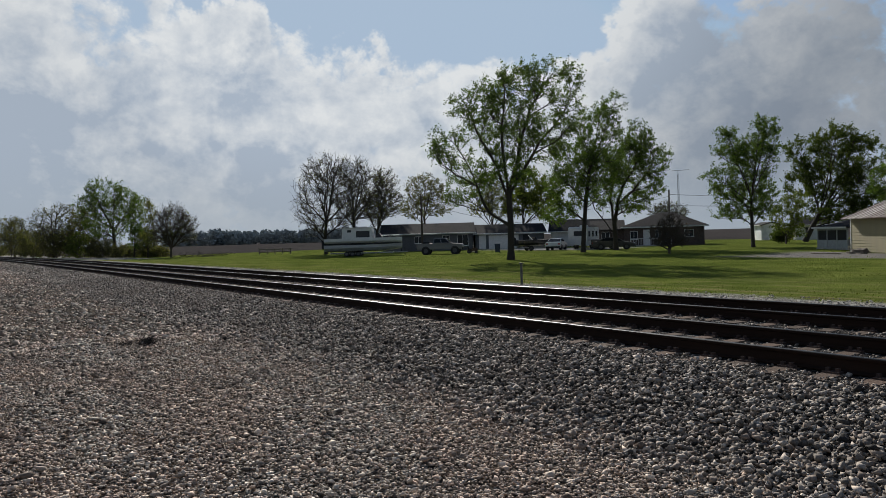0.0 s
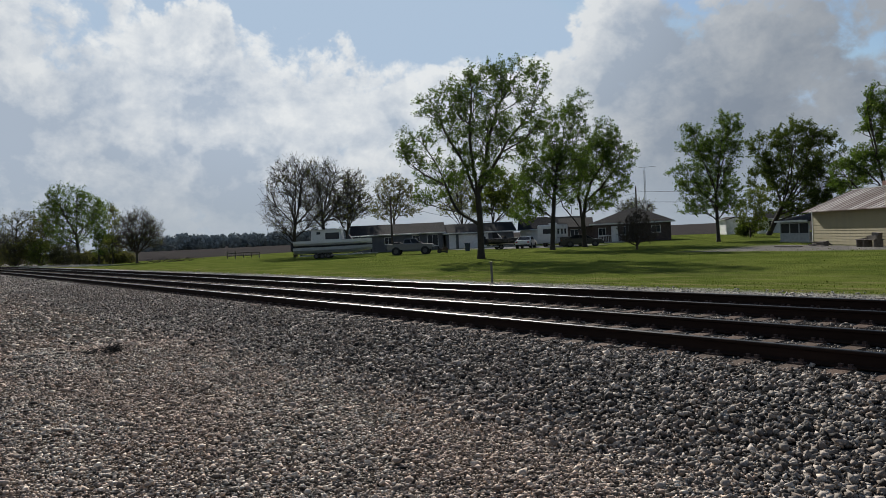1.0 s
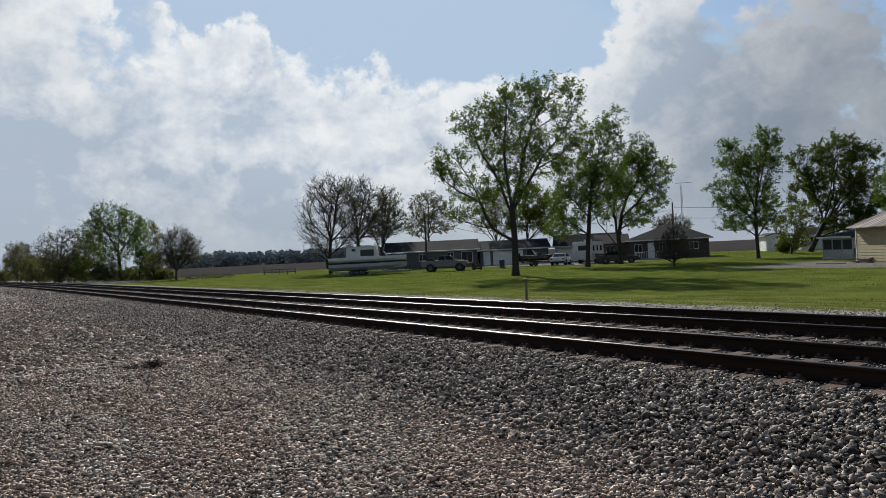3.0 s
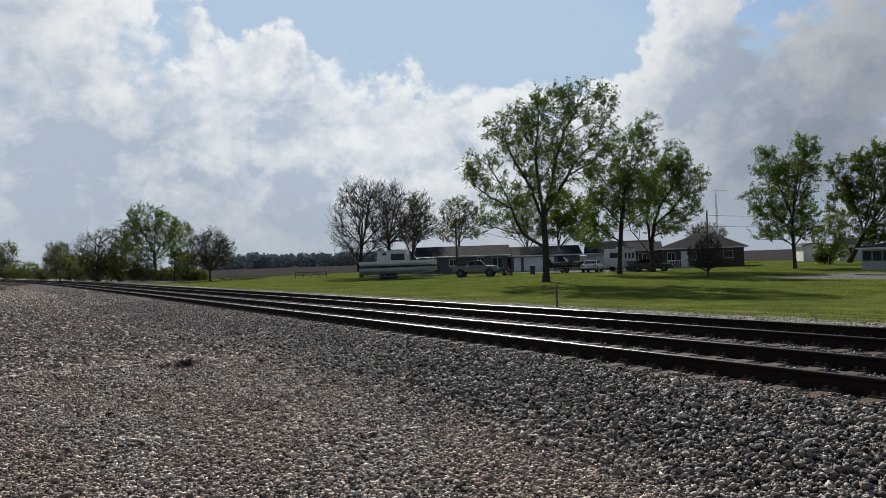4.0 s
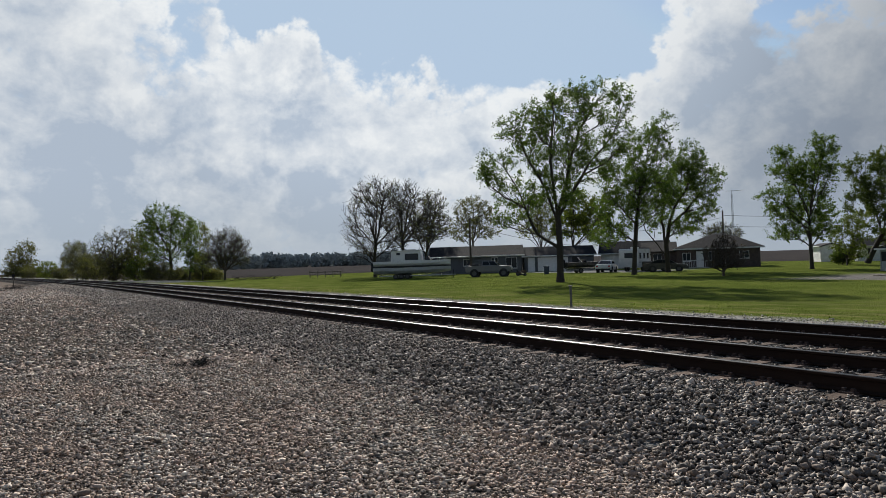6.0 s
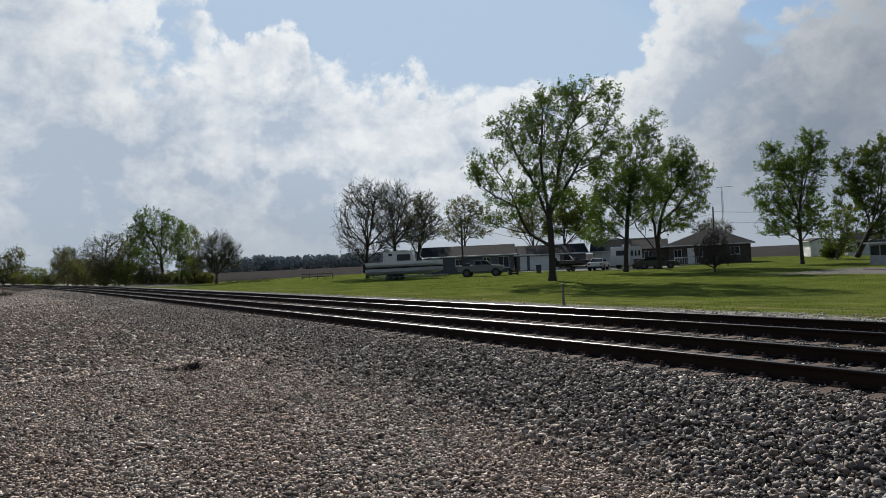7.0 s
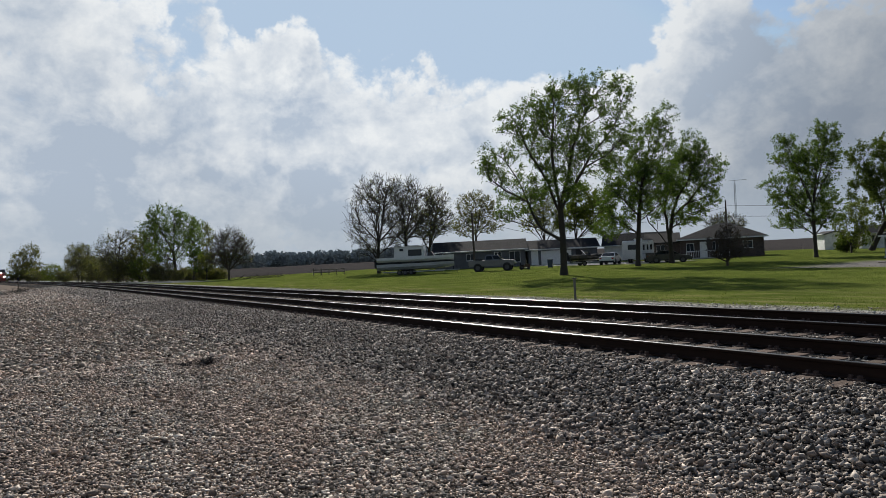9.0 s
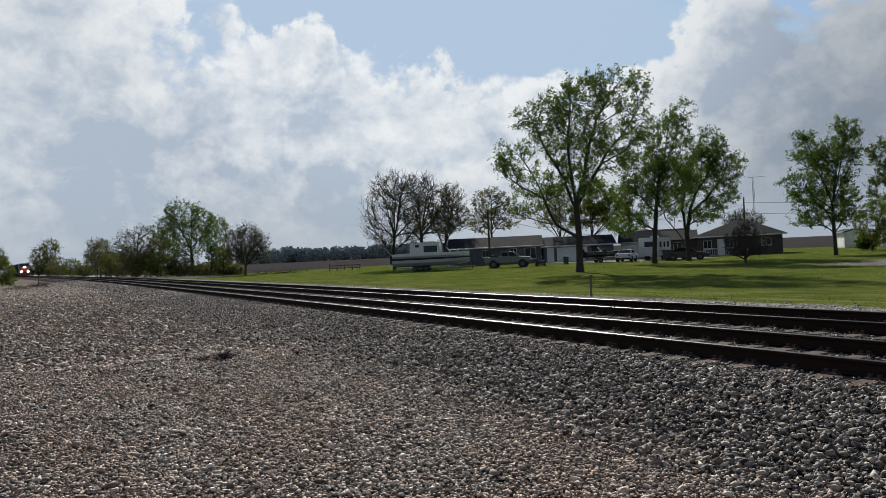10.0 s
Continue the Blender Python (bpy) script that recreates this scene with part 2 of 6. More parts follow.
        # weedy margin of the lot far down the line
        lotfar = n.math("MULTIPLY", n.ramp(n.math("ADD", u, wob2), -92.0, -116.0), n.ramp(n.math("ADD", v, wob), 1.0, -2.0))
        c = n.mix(lotfar, c, weeds)
        # gravel drive along the far side of the line
        drive = n.math("MULTIPLY", n.ramp(u, -105.0, -118.0), n.math("MULTIPLY", n.ramp(vw, 18.5, 19.5), n.ramp(vw, 28.0, 26.5)))
        c = n.mix(drive, c, strip)
        # worn gravel yard in front of the yellow garage
        yard = n.math("MULTIPLY", n.ramp(n.math("ADD", v, n.math("MULTIPLY", wob, 1.5)), 44.5, 46.5), n.ramp(n.math("ADD", v, n.math("MULTIPLY", u, 0.55)), 40.5, 39.0))
        yard = n.math("MULTIPLY", yard, n.ramp(n.math("ADD", u, wob), -34.0, -29.0))
        c = n.mix(n.math("MULTIPLY", yard, n.ramp(g2, 0.25, 0.5, 0.55, 1.0)), c, n.mix(g2, (0.12, 0.11, 0.1), (0.30, 0.28, 0.27)))
        # paved apron between the houses
        apron = n.math("MULTIPLY", n.ramp(v, 60.5, 61.5), n.math("MULTIPLY", n.ramp(v, 72.0, 70.0), n.math("MULTIPLY", n.ramp(u, -82.0, -80.0), n.ramp(u, -58.0, -62.0))))
        c = n.mix(apron, c, n.mix(g2, (0.2, 0.19, 0.18), (0.36, 0.35, 0.33)))
        # ploughed field beyond the gardens
        far = n.math("MAXIMUM", n.math("MULTIPLY", n.ramp(n.math("ADD", u, n.math("MULTIPLY", v, 0.22)), -125.0, -127.5), n.ramp(v, 27.0, 29.0)), n.ramp(v, 118.0, 121.0))
        c = n.mix(far, c, soil)
        h = n.math("ADD", n.math("MULTIPLY", n.ramp(edge, 0.0, 0.3), 0.6), n.math("MULTIPLY", g2, 0.6))
        return n.surface(c, 0.92, 0.0, n.bump(h, 0.9, 0.03), Specular_IOR_Level=0.0)
    return material("ground", build)


# ---- large structure: ground ----
def bend(x):
    """How far the line has swung towards the lot, down the line at x."""
    d = max(0.0, -x - 60.0)
    return d * d / (2 * 1960.0) if d < 100 else 100 * 100 / (2 * 1960.0) + (d - 100) * 0.051


PROFILE = ((-3000, 0.0), (4.3, 0.0), (5.0, 0.03), (6.7, 0.16), (7.2, 0.175), (13.7, 0.175), (15.4, -0.02), (18.5, -0.07), (24, -0.25), (3000, -0.25))
PV, PZ = [p[0] for p in PROFILE], [p[1] for p in PROFILE]


def lay(x, v):
    """Ground height at x along the line and v across it."""
    z = float(np.interp(v, PV, PZ))
    if v < 4.5:
        z += 0.035 * (noise.noise((x * 0.35, v * 0.5, 0)) + 0.5 * noise.noise((x * 1.1, v * 1.3, 4))) * min(1.0, max(0.0, (4.5 - v)))
    return z


def spread(a, b, n):
    return [a + (b - a) * i / n for i in range(n)]


def link_mesh(name, verts, faces, mat, parent=None, smooth=False):
    me = bpy.data.meshes.new(name)
    me.from_pydata([tuple(v) for v in verts], [], [tuple(f) for f in faces])
    me.materials.append(mat)
    if smooth:
        me.polygons.foreach_set("use_smooth", [True] * len(me.polygons))
    me.update()
    ob = new(name, me)
    ob.parent = parent
    return ob


def build_ground():
    xs = [-3000, -1500, -800, -500, -400] + spread(-320, -60, 26) + spread(-60, -20, 20) + spread(-20, 4, 60) + [4, 10, 30, 100, 400, 1200, 3000]
    vs = [-3000, -900, -300, -100, -40, -15, -6, -3] + spread(-1, 4.3, 16) + spread(4.3, 7.2, 8) + [7.2, 13.7, 14.5, 15.4, 17, 18.5, 20, 22, 30, 45, 70, 110, 200, 450, 1000, 3000]
    verts, plan = [], []
    for v in vs:
        for x in xs:
            verts.append((x, v - bend(x), lay(x, v)))
            plan.append((x, v))
    w = len(xs)
    faces = [(j * w + i, j * w + i + 1, (j + 1) * w + i + 1, (j + 1) * w + i) for j in range(len(vs) - 1) for i in range(w - 1)]
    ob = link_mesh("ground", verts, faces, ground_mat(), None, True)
    layer = ob.data.uv_layers.new(name="plan")
    idx = np.empty(len(ob.data.loops), np.int32)
    ob.data.loops.foreach_get("vertex_index", idx)
    layer.data.foreach_set("uv", np.array(plan, np.float32)[idx].ravel())
    tagged(ob, "flat gravel lot, track bed, mown lawn and ploughed field", "ground", kind="structure")


build_ground()


def tri_mesh(name, verts, tris, mat, smooth=False):
    """A mesh object straight from arrays of points and triangles."""
    me = bpy.data.meshes.new(name)
    me.vertices.add(len(verts))
    me.vertices.foreach_set("co", np.asarray(verts, np.float32).ravel())
    k = len(tris)
    me.loops.add(k * 3)
    me.loops.foreach_set("vertex_index", np.asarray(tris, np.int32).ravel())
    me.polygons.add(k)
    me.polygons.foreach_set("loop_start", np.arange(0, k * 3, 3, dtype=np.int32))
    me.polygons.foreach_set("loop_total", np.full(k, 3, np.int32))
    if smooth:
        me.polygons.foreach_set("use_smooth", np.ones(k, bool))
    me.materials.append(mat)
    me.update(calc_edges=True)
    return new(name, me)


RNG = np.random.default_rng(5)
CUBE = np.array([(-1, -1, -1), (1, -1, -1), (1, 1, -1), (-1, 1, -1), (-1, -1, 1), (1, -1, 1), (1, 1, 1), (-1, 1, 1)], float) * 0.62
CUBE_T = np.array([(0, 2, 1), (0, 3, 2), (4, 5, 6), (4, 6, 7), (0, 1, 5), (0, 5, 4), (1, 2, 6), (1, 6, 5), (2, 3, 7), (2, 7, 6), (3, 0, 4), (3, 4, 7)])


def turns(n):
    """n random rotations as matrices."""
    q = RNG.normal(size=(n, 4))
    q /= np.linalg.norm(q, axis=1)[:, None]
    a, b, c, d = q.T
    return np.stack([np.stack([1 - 2 * (c * c + d * d), 2 * (b * c - a * d), 2 * (b * d + a * c)], 1),
                     np.stack([2 * (b * c + a * d), 1 - 2 * (b * b + d * d), 2 * (c * d - a * b)], 1),
                     np.stack([2 * (b * d - a * c), 2 * (c * d + a * b), 1 - 2 * (b * b + c * c)], 1)], 1)


OCTA = np.array([(-1, -0.2, 0), (0.2, -1, -0.1), (1, 0.2, 0), (-0.2, 1, 0.1), (0.15, -0.1, -0.9), (-0.1, 0.15, 0.9)], float)
OCTA_T = np.array([(0, 1, 5), (1, 2, 5), (2, 3, 5), (3, 0, 5), (1, 0, 4), (2, 1, 4), (3, 2, 4), (0, 3, 4)])


def stones(name, x, v, size, mat, label, flat=0.55, rise=(0.0, 0.5), blocky=True):
    """Angular broken stones lying on the ground: cut blocks, or the sharper chips of eight facets."""
    n = len(x)
    base, tri = (CUBE, CUBE_T) if blocky else (OCTA, OCTA_T)
    z = np.array([lay(a, b) for a, b in zip(x, v)])
    y = v - np.array([bend(a) for a in x])
    shape = base[None] * (1 + RNG.normal(0, 0.2, (n, len(base), 3)))
    shape *= (size[:, None] * RNG.uniform(0.6, 1.35, (n, 3)))[:, None, :] * 0.5
    pts = np.einsum("nij,nkj->nki", turns(n), shape)
    pts[:, :, 2] *= flat
    pts += np.stack([x, y, z + size * flat * RNG.uniform(*rise, n)], 1)[:, None, :]
    tris = (np.arange(n)[:, None, None] * len(base) + tri[None]).reshape(-1, 3)
    ob = tri_mesh(name, pts.reshape(-1, 3), tris, mat)
    return tagged(ob, label, "gravel", kind="stuff")


def clear_of_ties(x, v):
    """True where a stone lies on neither a tie nor a rail."""
    ok = np.ones(len(x), bool)
    for center, phase in ((8.68, 0), (12.11, 1)):
        off = np.abs((2.0 - phase * 0.2 - x + 0.254) % 0.508 - 0.254)
        ok &= ~((np.abs(v - center) < 1.16) & (off < 0.10))
        for side in (-0.7525, 0.7525):
            ok &= np.abs(v - center - side) > 0.12
    return ok


def sector(n, r0, r1, power):
    """n points spread over the lot and the track shoulder, thinning out with distance."""
    r = r0 + (r1 - r0) * RNG.uniform(0, 1, n) ** power
    a = np.radians(RNG.uniform(19, 94, n))
    return -r * np.sin(a), r * np.cos(a), r


def build_stones():
    # loose chips on the lot
    x, v, r = sector(142000, 4.4, 15.0, 1.05)
    keep = v < 4.7 + RNG.normal(0, 0.22, len(x))
    x, v, r = x[keep], v[keep], r[keep]
    size = RNG.lognormal(math.log(0.0265), 0.36, len(x)) * (1 + 0.035 * (r - 4.4))
    stones("lot_gravel", x, v, np.clip(size, 0.016, 0.10), M_PEBBLE, "loose grey and reddish crushed gravel on the lot", 0.62, (-0.05, 0.75), False)
    x, v, r = sector(76000, 14.5, 60.0, 1.5)
    keep = v < 4.8 + RNG.normal(0, 0.3, len(x))
    x, v, r = x[keep], v[keep], r[keep]
    size = RNG.lognormal(math.log(0.06), 0.35, len(x)) * (1 + 0.02 * (r - 14))
    stones("distant_lot_gravel", x, v, np.clip(size, 0.03, 0.2), M_PEBBLE, "loose grey gravel further down the lot", 0.55, (0.0, 0.45), False)
    n = 9000
    x = -40 - 80 * RNG.uniform(0, 1, n) ** 1.4
    v = RNG.uniform(4.6, 7.5, n)
    stones("distant_ballast", x, v, RNG.uniform(0.06, 0.15, n), M_BALLAST, "grey ballast further down the track", 0.75, (0.0, 0.4), False)
    # pale stone along the far side of the second track
    n = 10000
    x = -4 - 60 * RNG.uniform(0, 1, n) ** 1.3
    v = np.clip(RNG.normal(16.0, 0.9, n), 13.9, 18.2)
    stones("ballast_margin", x, v, RNG.uniform(0.03, 0.08, n), M_MARGIN, "pale crushed stone between the track and the lawn", 0.7, (0.0, 0.5), False)
    n = 10000
    x = -58 - 62 * RNG.uniform(0, 1, n) ** 1.2
    v = RNG.uniform(-3.0, 4.9, n) * (1 + 0.4 * (x < -85))
    stones("distant_lot_gravel", x, v, RNG.uniform(0.10, 0.24, n), M_PEBBLE, "grey gravel at the far end of the lot", 0.4, (0.0, 0.4), False)
    # shoulder of the track bed
    n = 62000
    x = -1.2 - 44 * RNG.uniform(0, 1, n) ** 1.45
    v = np.minimum(RNG.uniform(4.35, 7.5, n) + RNG.normal(0, 0.14, n), 7.62)
    keep = clear_of_ties(x, v)
    x, v, n = x[keep], v[keep], int(keep.sum())
    size = np.clip(RNG.lognormal(math.log(0.041), 0.33, n), 0.02, 0.08) * np.where(v > 7.15, 0.8, 1.0)
    block = (x > -14) & (RNG.uniform(0, 1, n) < 0.22)
    for pick, cut in ((block, True), (~block, False)):
        stones("ballast_shoulder", x[pick], v[pick], size[pick] * (0.82 if cut else 1.12), M_BALLAST, "coarse grey crushed stone ballast beside the track", 0.8, (-0.05, 0.75), cut)
    # cribs between sleepers and between the tracks
    n = 28000
    x = -2.5 - 60 * RNG.uniform(0, 1, n) ** 1.4
    v = RNG.uniform(7.6, 14.6, n)
    keep = clear_of_ties(x, v)
    x, v, n = x[keep], v[keep], int(keep.sum())
    stones("ballast_between_rails", x, v, np.clip(RNG.lognormal(math.log(0.042), 0.28, n), 0.022, 0.075), M_BALLAST, "grey and rusty stone ballast between the rails", 0.75, (-0.1, 0.4), False)


build_stones()


# ---- shared builders ----
def part(name, bm, mat, parent=None, label="", smooth=False):
    """Links a bmesh as one mesh object under a thing or a part."""
    me = bpy.data.meshes.new(name)
    bmesh.ops.recalc_face_normals(bm, faces=bm.faces)
    if smooth:
        for f in bm.faces:
            f.smooth = True
    bm.to_mesh(me)
    bm.free()
    me.materials.append(mat)
    ob = new(name, me)
    ob.parent = parent
    if label:
        tagged(ob, label)
    return ob


def thing(name, m, label, category, group=""):
    ob = new(name)
    ob.empty_display_size = 0.3
    ob.matrix_world = m
    return tagged(ob, label, category, group)


def box(bm, x0, x1, y0, y1, z0, z1, bevel=0.0):
    r = bmesh.ops.create_cube(bm, size=1.0)
    for v in r["verts"]:
        v.co = Vector((x0 + (v.co.x + 0.5) * (x1 - x0), y0 + (v.co.y + 0.5) * (y1 - y0), z0 + (v.co.z + 0.5) * (z1 - z0)))
    if bevel:
        edges = {e for v in r["verts"] for e in v.link_edges}
        bmesh.ops.bevel(bm, geom=list(edges), offset=bevel, segments=2, affect="EDGES")
    return bm


def boxed(*a, **k):
    return box(bmesh.new(), *a, **k)


def tube(bm, a, b, r0, r1=None, sides=8):
    a, b = Vector(a), Vector(b)
    q = (b - a).to_track_quat("Z", "Y").to_matrix().to_4x4()
    bmesh.ops.create_cone(bm, cap_ends=True, segments=sides, radius1=r0, radius2=r0 if r1 is None else r1, depth=(b - a).length,
                          matrix=Matrix.Translation((a + b) / 2) @ q)
    return bm


def tubed(*a, **k):
    return tube(bmesh.new(), *a, **k)


def prism(outline, y0, y1, bevel=0.0):
    """A side outline (x, z) carried from y0 to y1."""
    bm = bmesh.new()
    lo = [bm.verts.new((x, y0, z)) for x, z in outline]
    hi = [bm.verts.new((x, y1, z)) for x, z in outline]
    bm.faces.new(lo)
    bm.faces.new(hi[::-1])
    n = len(outline)
    for i in range(n):
        bm.faces.new((lo[i], hi[i], hi[(i + 1) % n], lo[(i + 1) % n]))
    if bevel:
        bmesh.ops.bevel(bm, geom=bm.edges[:], offset=bevel, segments=2, affect="EDGES")
    return bm


# ---- the railway ----
def rust_rail():
    def build(n):
        p = n.coord()
        up = n.xyz(n.t.nodes.new("ShaderNodeNewGeometry").outputs["Normal"])[2]
        top = n.ramp(up, 0.45, 0.75)
        f = n.noise(n.vec("MULTIPLY", p, (0.6, 9.0, 9.0)), 2.0, 5)
        rust = n.mix(f, (0.012, 0.007, 0.005), (0.042, 0.024, 0.017))
        shiny = n.mix(n.noise(n.vec("MULTIPLY", p, (1.0, 60.0, 1.0)), 1.5, 4), (0.016, 0.015, 0.014), (0.042, 0.04, 0.037))
        high = n.math("MULTIPLY", top, n.ramp(n.xyz(p)[2], 0.35, 0.36))
        return n.surface(n.mix(high, rust, shiny), n.ramp(high, 0.0, 1.0, 0.9, 0.34, smooth=False), high, n.bump(f, 0.2, 0.01), Specular_IOR_Level=0.1)
    return material("rail_steel", build)


def tie_wood():
    def build(n):
        p = n.coord()
        g = n.noise(n.vec("MULTIPLY", p, (9.0, 0.7, 9.0)), 3.0, 6, 0.7)
        c = n.mix(g, (0.03, 0.021, 0.016), (0.14, 0.098, 0.075))
        c = n.mix(n.ramp(n.rand(), 0.2, 1.0, 0.0, 0.5), c, (0.15, 0.095, 0.07))
        return n.surface(c, 0.95, 0.0, n.bump(g, 0.7, 0.02), Specular_IOR_Level=0.15)
    return material("weathered_tie", build)


M_RAIL, M_TIE = rust_rail(), tie_wood()
M_PLATE = simple("rusted_plate", (0.085, 0.052, 0.04), 0.85, 0.2, 0.35, 12, 0.4)
RAIL = [(-0.076, 0.0), (0.076, 0.0), (0.076, 0.012), (0.014, 0.028), (0.009, 0.07), (0.009, 0.125), (0.034, 0.142), (0.037, 0.158), (0.035, 0.167),
        (0.029, 0.1745), (0.018, 0.179), (0.0, 0.1805), (-0.018, 0.179), (-0.029, 0.1745), (-0.035, 0.167), (-0.037, 0.158), (-0.034, 0.142), (-0.009, 0.125), (-0.009, 0.07), (-0.014, 0.028), (-0.076, 0.012)]


def rail_mesh(v0):
    xs = [6] + spread(0, -60, 12) + spread(-60, -760, 70) + [-760]
    verts, faces, k = [], [], len(RAIL)
    for x in xs:
        for a, z in RAIL:
            verts.append((x, v0 + a - bend(x), 0.19 + z))
    for i in range(len(xs) - 1):
        for j in range(k):
            faces.append((i * k + j, i * k + (j + 1) % k, (i + 1) * k + (j + 1) % k, (i + 1) * k + j))
    faces += [tuple(range(k)), tuple((len(xs) - 1) * k + j for j in range(k))]
    return verts, faces


def build_track(center, label, phase):
    track = thing("railway_track", Matrix.Identity(4), label, "railway track", "two tracks side by side")
    for side in (-0.7525, 0.7525):
        verts, faces = rail_mesh(center + side)
        rail = link_mesh("rail", verts, faces, M_RAIL, track)
        for f in rail.data.polygons:
            f.use_smooth = min(rail.data.vertices[i].co.z for i in f.vertices) > 0.19 + 0.15
        tagged(rail, "rust-brown steel rail with a bright worn head")
    bm = box(bmesh.new(), -0.115, 0.115, -1.3, 1.3, -0.17, 0.0)
    bmesh.ops.bevel(bm, geom=[e for e in bm.edges if abs(e.verts[0].co.y - e.verts[1].co.y) > 1], offset=0.012, segments=1, affect="EDGES")
    tie = bpy.data.meshes.new("tie")
    bm.to_mesh(tie)
    bm.free()
    tie.materials.append(M_TIE)
    bm = box(bmesh.new(), -0.09, 0.09, -0.17, 0.17, -0.002, 0.014)
    for a in (-0.05, 0.05):
        for b in (-0.115, 0.115):
            box(bm, a - 0.02, a + 0.02, b - 0.022, b + 0.022, 0.010, 0.05)
    plate = bpy.data.meshes.new("tie_plate")
    bm.to_mesh(plate)
    bm.free()
    plate.materials.append(M_PLATE)
    rnd = random.Random(phase)
    for i in range(290):
        x = 2.0 - phase * 0.2 - i * 0.508 + rnd.uniform(-0.03, 0.03)
        ob = new("tie", tie)
        ob.parent = track
        ob.matrix_local = pose(x, center - bend(x) + rnd.uniform(-0.05, 0.05), 0.186, 0, 0, rnd.uniform(-1.2, 1.2))
        for side in (-0.7525, 0.7525) if i < 100 else ():
            ob = new("tie_plate", plate)
            ob.parent = track
            ob.matrix_local = pose(x, center - bend(x) + side, 0.19)
    bm = bmesh.new()
    for i in range(290, 1100):
        x = 2.0 - i * 0.508
        box(bm, x - 0.115, x + 0.115, center - 1.3 - bend(x), center + 1.3 - bend(x), 0.02, 0.186)
    far = part("distant_ties", bm, M_TIE, track)
    tagged(far, kind="stuff")


build_track(8.68, "near railway track with rusty rails on wooden ties", 0)
build_track(12.11, "second railway track with rusty rails behind the near one", 1)


# ---- trees ----
def bark(name, lo, hi):
    def build(n):
        p = n.coord()
        g = n.noise(n.vec("MULTIPLY", p, (7.0, 7.0, 1.2)), 2.0, 6, 0.7)
        return n.surface(n.mix(g, lo, hi), 0.95, 0.0, n.bump(g, 0.8, 0.05))
    return material(name, build)


def leafy(name, a, b, c):
    def build(n):
        r = n.island()
        col = n.mix(n.ramp(r, 0.0, 1.0, smooth=False), a, b)
        col = n.mix(n.ramp(n.math("FRACT", n.math("MULTIPLY", r, 9.7)), 0.7, 1.0), col, c)
        f = n.noise(n.coord(), 0.5, 3)
        col = n.mix(n.ramp(f, 0.35, 0.7, 0.0, 0.4), col, a)
        s = n.t.nodes.new("ShaderNodeBsdfDiffuse")
        n.put(s.inputs[0], col)
        tr = n.t.nodes.new("ShaderNodeBsdfTranslucent")
        n.put(tr.inputs[0], n.mix(1.0, col, (1.1, 1.3, 0.55), "MULTIPLY"))
        mix = n.t.nodes.new("ShaderNodeMixShader")
        mix.inputs[0].default_value = 0.5
        n.t.links.new(s.outputs[0], mix.inputs[1])
        n.t.links.new(tr.outputs[0], mix.inputs[2])
        return mix.outputs[0]
    return material(name, build)


M_BARK = bark("grey_bark", (0.012, 0.010, 0.008), (0.055, 0.045, 0.036))
M_TWIG = bark("pale_twig", (0.03, 0.024, 0.02), (0.10, 0.08, 0.064))
M_LEAF = leafy("spring_leaf", (0.05, 0.078, 0.022), (0.115, 0.155, 0.05), (0.19, 0.215, 0.10))
M_LEAF_DARK = leafy("deep_green_leaf", (0.045, 0.06, 0.022), (0.09, 0.108, 0.04), (0.12, 0.12, 0.055))
M_LEAF_LIME = leafy("lime_leaf", (0.08, 0.10, 0.026), (0.16, 0.18, 0.055), (0.16, 0.145, 0.07))
M_LEAF_PALE = leafy("pale_bud", (0.10, 0.105, 0.045), (0.19, 0.185, 0.08), (0.16, 0.12, 0.06))
M_LEAF_RUSSET = leafy("russet_bud", (0.045, 0.03, 0.022), (0.09, 0.06, 0.042), (0.07, 0.06, 0.03))
M_LEAF_OLIVE = leafy("olive_leaf", (0.075, 0.072, 0.035), (0.15, 0.14, 0.07), (0.17, 0.13, 0.09))


